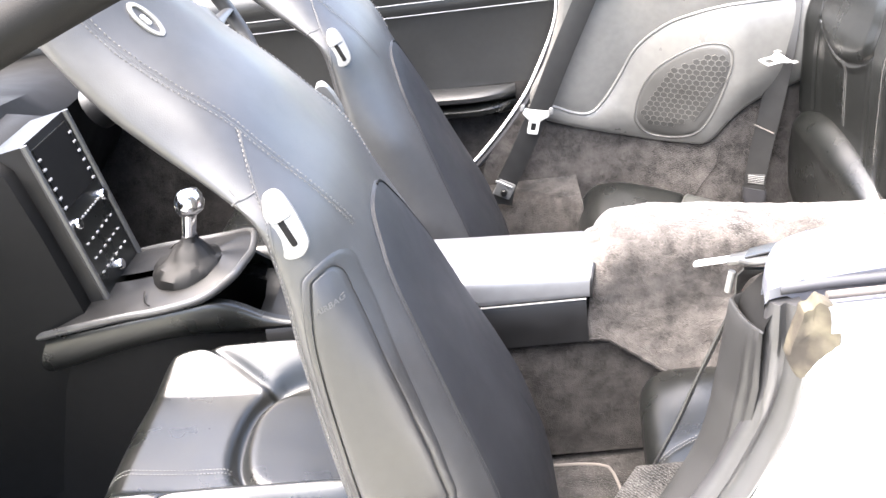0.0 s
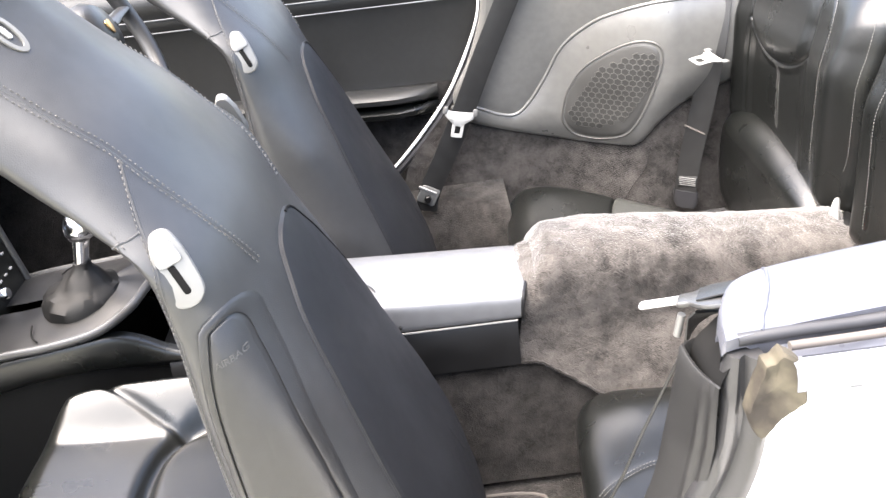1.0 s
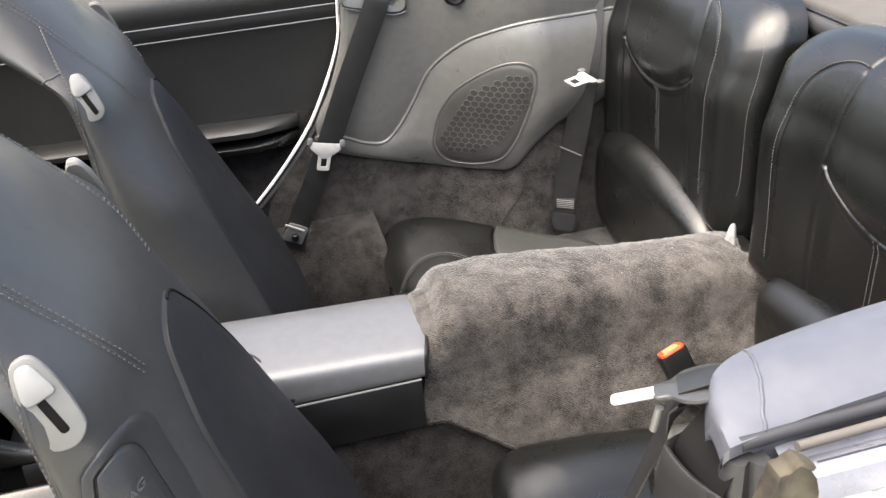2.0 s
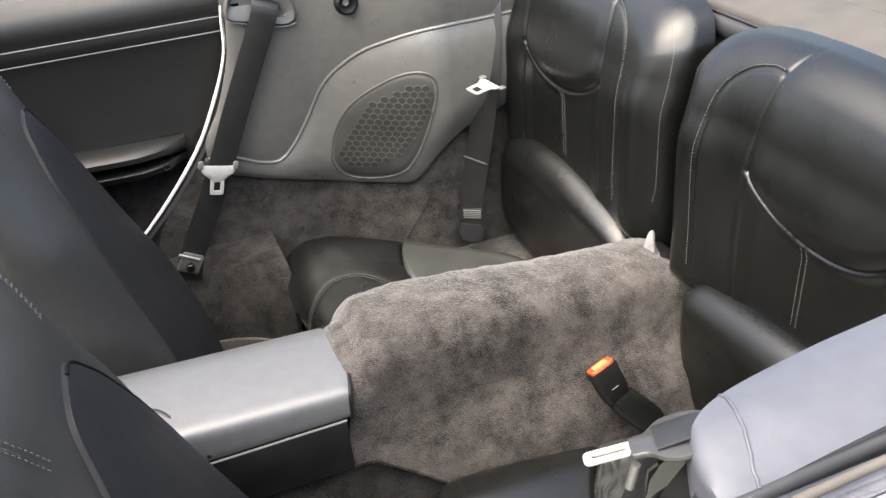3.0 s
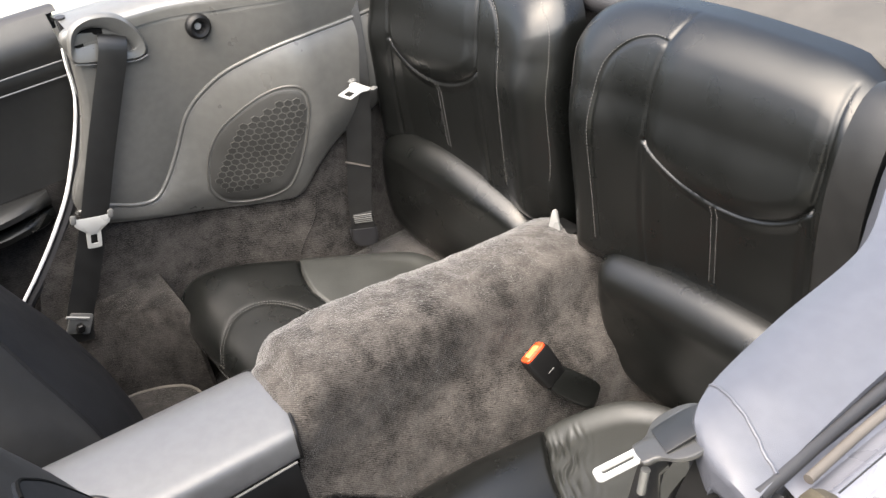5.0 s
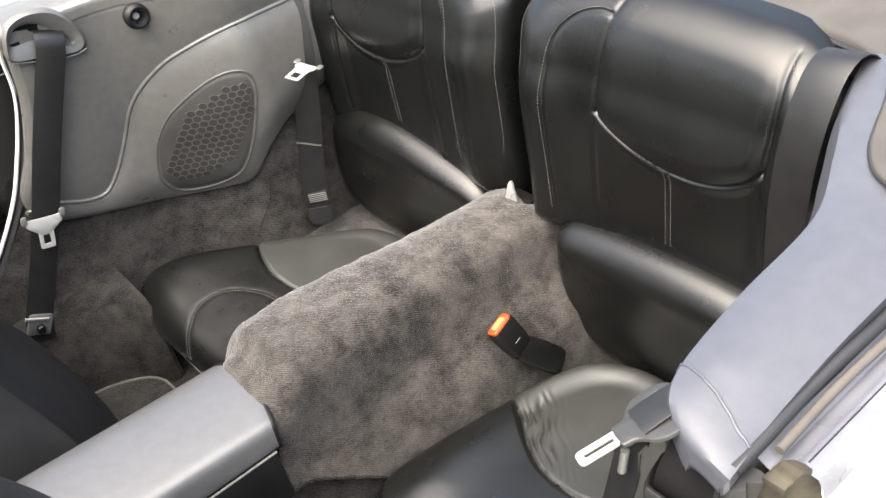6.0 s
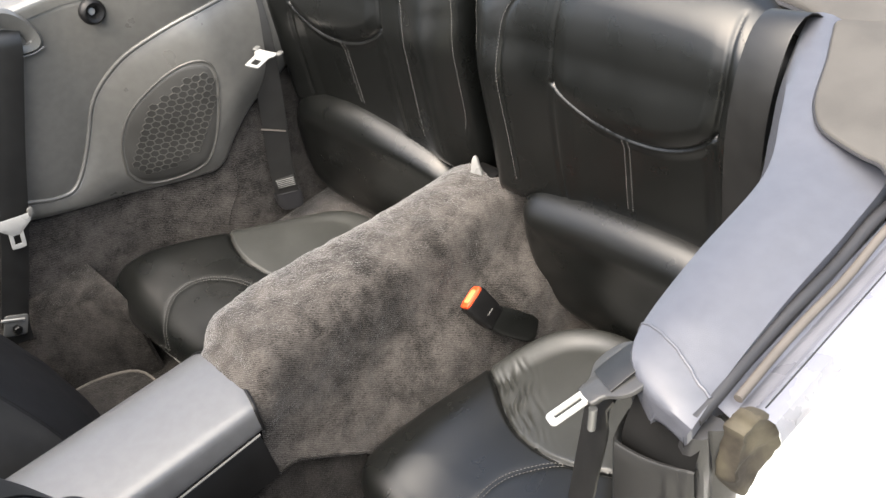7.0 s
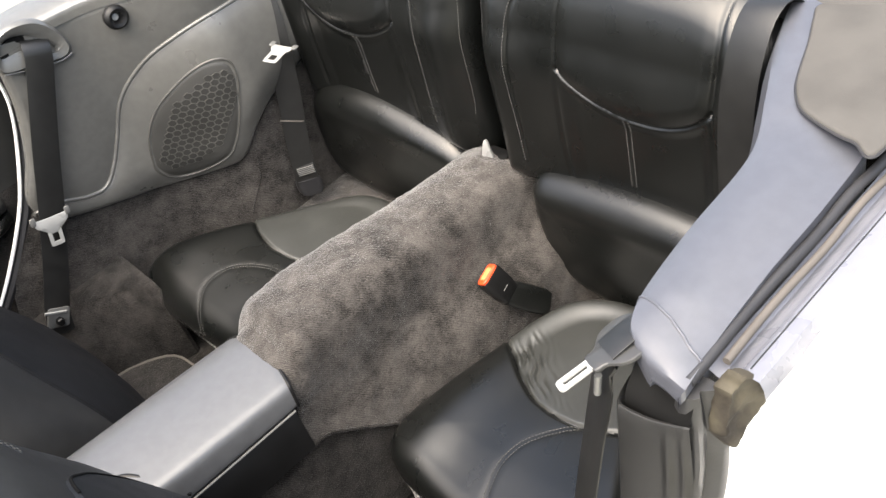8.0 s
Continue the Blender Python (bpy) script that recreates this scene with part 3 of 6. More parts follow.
def far_side_panel():
    """The far side trim: leather field, stitched arc, lower padded field with the loudspeaker."""
    e = FIELD_EDGE
    c = np.array((0.45, 0.74))
    s = 1 - np.linspace(0, 1, 130) ** 1.15
    q = np.concatenate([c + k * (e - c) for k in s[:-1]])
    n = len(e)
    top = on_field(q, 0.0)
    back = on_quarter(e, -0.02)
    rings = [back] + [top[i * n : (i + 1) * n] for i in range(len(s) - 1)]
    v, f = loft(rings, True, False)
    last = (len(rings) - 1) * n
    v.append(tuple(on_field(c[None], 0.0)[0]))
    f += [[last + j, last + (j + 1) % n, len(v) - 1] for j in range(n)]
    part("leather_field", (v, f), PANEL, far_trim)
    part("piping", tube(on_field(FIELD_ARC, 0.0), 0.0036, 12), PANEL, far_trim, "raised piped line")
    t = np.gradient(FIELD_ARC, axis=0)
    t = t / np.linalg.norm(t, axis=1, keepdims=True)
    for off in (0.0055,):
        p = on_field(FIELD_ARC + off * np.stack([t[:, 1], -t[:, 0]], 1), 0.0012)
        part("stitching", stitches(p, np.broadcast_to((0, -1.0, 0), p.shape), 0.0030, 0.0018, 0.0007, 0.0003), DIM_THREAD, far_trim)


far_side_panel()


def loudspeaker():
    sp = thing("speaker_grille", (0.5, 0.60, 0.57), "grey oval loudspeaker cover with a honeycomb mesh in the side trim", "loudspeaker")
    e = curve_points([(0.411, 0.60), (0.411, 0.625), (0.424, 0.673), (0.457, 0.725), (0.514, 0.768), (0.559, 0.784), (0.591, 0.775), (0.596, 0.742), (0.581, 0.685), (0.554, 0.615), (0.524, 0.578), (0.476, 0.563), (0.433, 0.570)], 120, True)
    e[:, 0] -= 0.009 * np.clip((e[:, 0] - 0.48) / 0.11, 0, 1)
    c = e.mean(0)

    def ring(k, lift):
        return on_field(c + (e - c) * k, lift)

    part("rim", loft([ring(1.045, -0.004), ring(1.03, 0.0005), ring(1.018, 0.0022), ring(1.004, 0.0022), ring(0.994, 0.0008), ring(0.985, -0.003)], True, False), RIDGE, sp, "slim raised rim")
    part("plate", loft([ring(0.985, -0.003), ring(0.96, 0.0), ring(0.90, 0.001), ring(0.8, 0.0015), ring(0.6, 0.0015), ring(0.4, 0.0015), ring(0.2, 0.0015), ring(0.05, 0.0015)]), GRILLE, sp)
    field = curve_points([(0.426, 0.605), (0.430, 0.630), (0.442, 0.664), (0.474, 0.711), (0.530, 0.754), (0.576, 0.761), (0.573, 0.717), (0.547, 0.663), (0.514, 0.612), (0.465, 0.590)], 80, True)
    verts, faces = [], []
    pitch = 0.0130
    holes_v, holes_f = [], []

    def inside(p):
        a, b = field, np.roll(field, -1, 0)
        k = ((a[:, 1] > p[1]) != (b[:, 1] > p[1])) & (p[0] < (b[:, 0] - a[:, 0]) * (p[1] - a[:, 1]) / (b[:, 1] - a[:, 1] + 1e-12) + a[:, 0])
        return k.sum() % 2 == 1

    for i in range(-16, 17):
        for j in range(-16, 17):
            x = 0.505 + pitch * (i + 0.5 * (j % 2))
            z = 0.665 + pitch * 0.866 * j
            if not inside((x, z)):
                continue
            ang = [radians(30 + 60 * k) for k in range(6)]
            r0, r1 = pitch * 0.577 * 0.99, pitch * 0.577 * 0.86
            rings = []
            for r, lift in ((r0, 0.001), (r0, 0.0029), (r1, 0.0029), (r1, 0.001)):
                rings.append(on_field([(x + r * math.cos(a), z + r * math.sin(a)) for a in ang], lift))
            g = loft(rings, True, False)
            part("hexagon_rib", g, RIDGE, sp, smooth=False)
            g = on_field([(x + r1 * math.cos(a), z + r1 * math.sin(a)) for a in ang], 0.0023)
            k = len(holes_v)
            holes_v += [tuple(p) for p in g]
            holes_f.append([k + m for m in range(6)])
    
    part("mesh_backing", (holes_v, holes_f), MESHBACK, sp, smooth=False)


loudspeaker()


def trim_knob():
    kn = thing("coat_knob", (0.464, 0.58, 0.91), "round black plastic knob with a hollow middle", "knob")
    c = np.array((0.463, 0.0, 0.911))
    base = quarter_y(0.463, 0.911) - 0.008
    rings = []
    for r, lift in ((0.0205, 0.0), (0.0215, 0.008), (0.020, 0.014), (0.016, 0.017), (0.011, 0.015), (0.0085, 0.009), (0.008, 0.003), (0.003, 0.002)):
        rings.append([(c[0] + r * math.cos(a), base - lift, c[2] + r * math.sin(a)) for a in np.linspace(0, 2 * math.pi, 28, endpoint=False)])
    part("knob_body", loft(rings), PLASTIC, kn)
    part("screw", slab([(0.006 * math.cos(a), 0.006 * math.sin(a)) for a in np.linspace(0, 6.28, 12, endpoint=False)], (c[0], base - 0.006, c[2]), (1, 0, 0), (0, 0, 1), (0, -1, 0), 0.003, 0.001), STEEL, kn)


trim_knob()


def far_door():
    """The far door: padded upper roll, two piped lines, armrest and pocket."""
    door = thing("car_door", (-0.4, 0.70, 0.3), "black leather door panel with two piped lines and an armrest, closed", "car door")

    def field(z0, z1, y0, y1, bulge, x0=-1.05, x1=0.262, n=8):
        rings = []
        for x in np.linspace(x0, x1, 14):
            r = []
            for t in np.linspace(0, 1, n):
                z = z0 + (z1 - z0) * t
                r.append((x, y0 + (y1 - y0) * t - bulge * math.sin(math.pi * t), z))
            rings.append(r)
        return loft(rings, False)

    part("upper_roll", field(0.897, 0.972, 0.668, 0.690, 0.016), DOOR, door)
    part("window_ledge", loft([[(x, 0.688, 0.970), (x, 0.70, 0.978), (x, 0.725, 0.976), (x, 0.732, 0.965), (x, 0.74, 0.93)] for x in np.linspace(-1.05, 0.28, 8)], False), RUBBER, door)
    part("middle_strip", field(0.870, 0.896, 0.676, 0.672, 0.003), DOOR, door)
    part("main_field", field(0.690, 0.869, 0.690, 0.680, -0.004), DOOR, door)
    part("lower_field", field(0.36, 0.690, 0.66, 0.690, -0.01), SHADED_CARPET, door)
    for y, z in ((0.6715, 0.8695), (0.6645, 0.8975)):
        part("piping", tube([(x, y, z) for x in np.linspace(-1.05, 0.258, 20)], 0.0013, 8), EDGE, door, "light piped line")
    arm = []
    for x in np.linspace(-0.6, 0.155, 26):
        k = min(1.0, max(0.0, (0.158 - x) / 0.10)) ** 0.5
        zt = 0.690 + 0.10 * (-x) * 0.35
        w = 0.055 * k + 0.004
        arm.append([(x, 0.692, zt - 0.028), (x, 0.692 - w * 0.7, zt - 0.026), (x, 0.692 - w, zt - 0.018), (x, 0.692 - w * 1.02, zt - 0.008), (x, 0.692 - w * 0.85, zt), (x, 0.692 - w * 0.4, zt + 0.003), (x, 0.694, zt)])
    part("armrest", loft(arm), DOOR, door, "padded armrest")
    low = [[(a + 0, b + 0.006, c - 0.034) for a, b, c in r] for r in arm]
    part("pull_pocket", loft(low), BLACK, door)
    skin = [[(x, y, z) for y, z in ((0.74, 0.95), (0.80, 0.90), (0.84, 0.80), (0.855, 0.6), (0.84, 0.35), (0.80, 0.2))] for x in np.linspace(-1.05, 0.34, 8)]
    part("outer_skin", loft(skin, False), WHITE, door, "white painted outer skin")


far_door()


def far_door_edge():
    """The pale edge of the far door opening and the dark seal beside it."""
    jam = thing("door_edge_far", (0.25, 0.66, 0.3), "white-edged seal of the far door opening", "door seal", kind="structure")
    line = curve_points([(0.262, 0.657, 0.918), (0.258, 0.653, 0.895), (0.250, 0.650, 0.83), (0.212, 0.648, 0.741), (0.158, 0.646, 0.651), (0.054, 0.642, 0.535), (-0.08, 0.64, 0.42)], 60)
    part("white_edge", tube(line, [0.0018 + 0.0018 * math.sin(math.pi * k) for k in np.linspace(0, 1, 60)], 8), WHITE, jam, "white painted flange")
    dark = [(x + 0.013, y + 0.004, z - 0.006) for x, y, z in line]
    part("seal_lip", tube([(0.276, 0.655, 0.968)] + dark, 0.0085, 8), RUBBER, jam)


far_door_edge()


def tunnel_section(x):
    """The carpeted tunnel at x: points from the near foot over the top to the far foot."""
    t = (x - 0.20) / 0.55
    top = 0.668 - 0.034 * t + 0.004 * math.sin(6 * t)
    w = 0.056 + 0.014 * (1 - min(max(t, 0), 1)) ** 2
    v = float(np.interp(x, [0.22, 0.27, 0.34, 0.44, 0.5, 0.6, 0.75], [0.040, 0.046, 0.054, 0.053, 0.049, 0.045, 0.045]))
    foot = 0.128 + 0.03 * min(max(t - 0.3, 0) / 0.5, 1)
    k = min(1.0, max(0.0, (0.285 - x) / 0.062))
    drop = 0.052 * k * k
    sec = [(-foot - 0.02, 0.30), (-foot - 0.004, 0.40), (-foot + 0.014, 0.48), (-0.092, 0.545), (-w - 0.022, top - 0.055), (-w - 0.010, top - 0.022), (-w + 0.014, top - 0.006), (-0.02, top + 0.001), (0.015, top + 0.003), (v - 0.008, top - 0.002), (v + 0.014, top - 0.016), (v + 0.034, top - 0.05), (0.10, 0.54), (foot - 0.006, 0.48), (foot + 0.006, 0.40), (foot + 0.02, 0.30)]
    return [(y, z - drop * min(1.0, max(0.0, (z - 0.54) / 0.08))) for y, z in sec]


def tunnel():
    rings = []
    hem = []
    for x in np.linspace(0.2285, 0.765, 160):
        low = np.interp(x, [0.20, 0.25, 0.30, 0.335, 0.36, 0.8], [0.515, 0.500, 0.466, 0.44, 0.40, 0.36])
        fine = curve_points(tunnel_section(x), 400)
        start = int(np.argmax(fine[:, 1] > low))
        sec = curve_points(fine[start:][::6].tolist() + [fine[-1].tolist()], 150)
        if x < 0.37:
            hem.append((x - (0.018 if x < 0.236 else 0.0), sec[0][0] - 0.002, sec[0][1]))
        ring = []
        for i, (y, z) in enumerate(sec):
            if x > 0.70:
                f = (x - 0.70) / 0.065
                y = y * (1 + 0.25 * f * f)
                z = z - 0.02 * f * f
            p = Vector((x, y, z))
            k = 0.0022 * noise.fractal(p * 30, 1.0, 2.0, 4) + 0.0010 * noise.fractal(p * 190, 1.0, 2.0, 3)
            side = math.copysign(min(1, max(0, abs(y) - 0.04) / 0.05), y)
            xx = x + 0.018 * max(0.0, 1 - (y / 0.095) ** 2) * max(0.0, 1 - (x - 0.2285) / 0.05)
            if i < 60 and x < 0.236:  # the carpet's cut front edge leans back towards the floor
                xx = x - 0.018 * min(1.0, max(0.0, (0.60 - z) / 0.1))
            ring.append((xx, y + k * side, z + k * (1 - abs(side) * 0.6)))
        rings.append(ring)
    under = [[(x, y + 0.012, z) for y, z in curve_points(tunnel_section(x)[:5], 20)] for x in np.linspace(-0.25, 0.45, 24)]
    # the tunnel's lower side takes the shaded copy of the carpet
    tagged(part("tunnel_side", loft(under, False), SHADED_CARPET), "carpet on the lower side of the tunnel, shade put into its colour", "carpet", kind="structure")
    tagged(part("tunnel_hem", tube(hem, 0.0024, 8), SHADED_CARPET), "rolled hem of the tunnel carpet", "carpet", kind="structure")
    front = [[(x + 0.006, y * 0.93, z - 0.006) for x, y, z in rings[0]]]
    ob = part("tunnel_carpet", loft(front + rings, False), CARPET)
    tagged(ob, "grey-brown velour carpet over the centre tunnel between the rear seats", "carpet", kind="structure")


tunnel()


def sheet(fx, u, v, nu, nv, amount=0.0025, scale=35):
    rings = []
    for a in np.linspace(*u, nu):
        ring = []
        for b in np.linspace(*v, nv):
            p = Vector(fx(a, b))
            k = amount * noise.fractal(p * scale, 1.0, 2.0, 4)
            ring.append((p.x + k * 0.5, p.y - k * 0.5, p.z + k))
        rings.append(ring)
    return loft(rings, False)


def floors():
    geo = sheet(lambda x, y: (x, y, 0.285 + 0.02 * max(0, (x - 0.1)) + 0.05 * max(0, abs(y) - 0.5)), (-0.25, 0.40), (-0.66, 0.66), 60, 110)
    tagged(part("floor", geo, SHADED_CARPET), "grey-brown carpeted footwell floor, darkened for the shade there", "floor", kind="structure")
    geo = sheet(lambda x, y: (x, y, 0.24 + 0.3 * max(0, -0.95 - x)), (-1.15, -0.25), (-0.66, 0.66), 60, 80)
    tagged(part("floor_front", geo, SHADED_CARPET), "carpet in the front footwell, coloured near black for shade", "floor", kind="structure")
    for s in (1, -1):
        # side carpet below the trim panel, with its ledge
        geo = sheet(lambda x, z: ((np.interp(z, [0.28, 0.42, 0.535, 0.65, 0.74], [0.02, 0.04, 0.075, 0.178, 0.235]) * (1 - x) + 0.80 * x), s * (quarter_y(np.interp(z, [0.28, 0.42, 0.535, 0.65, 0.74], [0.02, 0.04, 0.075, 0.178, 0.235]) * (1 - x) + 0.80 * x, z) + 0.012 - 0.02 * max(0, 0.5 - z)), z), (0.0, 1.0), (0.28, 0.70), 90, 60)
        tagged(part("side_carpet_near" if s < 0 else "side_carpet_far", geo, CARPET), "grey-brown carpet on the lower side wall", "carpet", kind="structure")
        ridge = [(x, s * (quarter_y(x, z) + 0.004), z) for x, z in curve_points([(0.578, 0.552), (0.568, 0.50), (0.545, 0.455), (0.53, 0.42)], 20)]
        tagged(part("carpet_seam_near" if s < 0 else "carpet_seam_far", tube(ridge, 0.0012, 8), SHADED_CARPET), "seam between two pieces of side carpet", "carpet", kind="structure")
        ledge = []
        for x, low, high in ((-0.05, 0.575, 0.640), (0.06, 0.560, 0.622), (0.13, 0.545, 0.607), (0.20, 0.515, 0.570), (0.245, 0.475, 0.540), (0.268, 0.470, 0.500), (0.276, 0.475, 0.50)):
            ledge.append([(x, s * y, z) for y, z in ((0.66, 0.29), (low, 0.29), (low + 0.006, 0.33), (high - 0.022, 0.43), (high - 0.008, 0.452), (high + 0.012, 0.458), (0.66, 0.466))])
        # the ledge's shade is put into its carpet colour
        tagged(part("floor_ledge_near" if s < 0 else "floor_ledge_far", loft(ledge), SHADED_CARPET), "carpeted ledge beside the footwell, coloured dark for shade", "carpet", kind="structure")
        # seat base below the cushion
        geo = sheet(lambda y, z: (0.288 + 0.05 * (0.45 - z), s * y, z), (0.175, 0.585), (0.28, 0.405), 40, 20)
        tagged(part("seat_base_near" if s < 0 else "seat_base_far", geo, CARPET), "carpeted front of the rear seat base", "carpet", kind="structure")
        geo = sheet(lambda x, y: (x, s * y, 0.385), (0.33, 0.80), (0.14, 0.62), 30, 30)
        tagged(part("seat_shelf_near" if s < 0 else "seat_shelf_far", geo, CARPET), "carpet beside the rear cushion", "carpet", kind="structure")


floors()


def floor_mat(s):
    mat = thing("floor_mat", (0.05, s * 0.35, 0.29), "dark carpet floor mat with a pale sewn edge in the footwell", "floor mat", "floor mats")
    o = curve_points([(-0.20, 0.55), (0.06, 0.55), (0.134, 0.541), (0.17, 0.531), (0.215, 0.503), (0.234, 0.475), (0.239, 0.441), (0.240, 0.36), (0.238, 0.22), (0.20, 0.175), (0.0, 0.17), (-0.20, 0.17)], 90, True)
    rings = [[(x, s * y, 0.298 + dz + 0.02 * max(0, x - 0.1) + 0.05 * max(0, y - 0.5)) for x, y in o] for dz in (-0.004, 0.007)]
    part("mat_cloth", loft(rings), SHADED_CARPET, mat)
    edge = [(x, y, z + 0.0005) for x, y, z in rings[1]]
    part("mat_edge", tube(edge + [edge[0]], 0.0026, 6, False), HEM, mat, "pale grey-brown sewn edge")


floor_mat(1)
floor_mat(-1)

# wall behind the rear seats and closing pieces
tagged(part("rear_bulkhead", box((0.86, -0.62, 0.25), (0.88, 0.62, 0.93)), SHADED_CARPET), "dark bulkhead behind the rear seats", "bulkhead", kind="structure")
tagged(part("underbody", box((-2.2, -0.78, 0.14), (1.95, 0.78, 0.18), 0.01), PLASTIC), "dark underbody of the car", "underbody", kind="structure")


def soft_top():
    """The folded fabric roof under its cover."""
    top = thing("folded_roof", (1.1, 0, 0.8), "black fabric cover of the folded convertible roof with raised seams", "convertible roof")
    half = [(0.0, 0.858), (0.2, 0.856), (0.355, 0.849), (0.42, 0.838), (0.476, 0.823), (0.527, 0.797), (0.56, 0.806), (0.62, 0.828), (0.68, 0.850), (0.70, 0.90), (0.69, 1.1), (0.62, 1.30), (0.45, 1.40), (0.2, 1.43), (0.0, 1.435)]
    far = [(-0.2, 0.855), (-0.36, 0.848), (-0.46, 0.842), (-0.53, 0.84), (-0.60, 0.845), (-0.66, 0.86), (-0.70, 0.90), (-0.69, 1.1), (-0.62, 1.30), (-0.45, 1.40), (-0.2, 1.43)]
    outline = half + far[::-1]

    def rise(a, b):
        return 0.012 * np.clip((b - 0.84) / 0.2, 0, 1) - 0.03 * np.clip((np.abs(a) - 0.5) / 0.2, 0, 1) ** 2 * np.clip((b - 0.9) / 0.2, 0, 1) - 0.06 * np.clip((b - 1.15) / 0.3, 0, 1) ** 2

    seams = [([(-0.55, 0.93), (-0.3, 0.965), (0.0, 0.975), (0.3, 0.965), (0.55, 0.93)], 0.006, 0.006)]
    pad = Pad(outline, (0, 0, 0.952), (0, -1, 0), (1, 0, 0), (0, 0, 1), 0.014, 0.008, 0.006, seams, rise, 300, 60)
    lap = [(0.530, 0.793), (0.537, 0.768), (0.553, 0.730), (0.569, 0.685), (0.580, 0.660), (0.597, 0.637), (0.617, 0.625), (0.648, 0.614), (0.666, 0.610), (0.684, 0.598), (0.691, 0.62), (0.694, 0.72), (0.696, 0.852), (0.68, 0.847), (0.62, 0.825), (0.56, 0.803)]
    flap = Pad(lap, (0, 0, 0.915), (0, -1, 0), (1, 0, 0.065), (0, 0, 1), 0.006, 0.003, 0.004, (), None, 240, 40)
    part("side_flap", flap.mesh(), FABRIC, top, "fabric flap over the end of the rail")
    fe = flap.at(flap.edge, -0.001)
    part("flap_binding", tube(np.vstack([fe, fe[:1]]), 0.0018, 6, False), RUBBER, top)
    part("cover", pad.mesh(), FABRIC, top)
    bind = pad.edge
    p = pad.at(bind, -0.004)
    part("bound_edge", tube(np.vstack([p, p[:1]]), 0.0035, 6, False), RUBBER, top)
    line = curve_points([(0.44, 0.846), (0.36, 0.852), (0.2, 0.858), (0.0, 0.86), (-0.2, 0.858), (-0.36, 0.852), (-0.50, 0.846)], 120)
    # dark material puts the shadow below the roof edge into the colour
    part("front_tuck", tube([(b + 0.004, -a, 0.935) for a, b in line], 0.018, 10), RUBBER, top, "rolled front edge of the fabric, coloured dark for the shadow there")


soft_top()


def windscreen():
    ws = thing("windscreen_frame", (-0.6, 0, 0.8), "black windscreen pillar and top rail", "windscreen", kind="structure")
    for s in (-1, 1):
        post = curve_points([(-1.15, s * 0.70, 0.84), (-0.75, s * 0.675, 1.01), (-0.40, s * 0.645, 1.155), (-0.22, s * 0.625, 1.225), (-0.10, s * 0.58, 1.265), (-0.08, s * 0.45, 1.272)], 40)
        part("pillar", tube(post, [0.026 + 0.004 * math.sin(k * 3) for k in np.linspace(0, 1, 40)], 14, True, 0.8), DASH, ws)
    part("top_bar", tube([(-0.08 - 0.03 * math.cos(y * 3), y, 1.262 + 0.02 * math.cos(y * 3)) for y in np.linspace(-0.46, 0.46, 20)], 0.024, 12), PLASTIC, ws)


windscreen()

# ---- rear seats ----


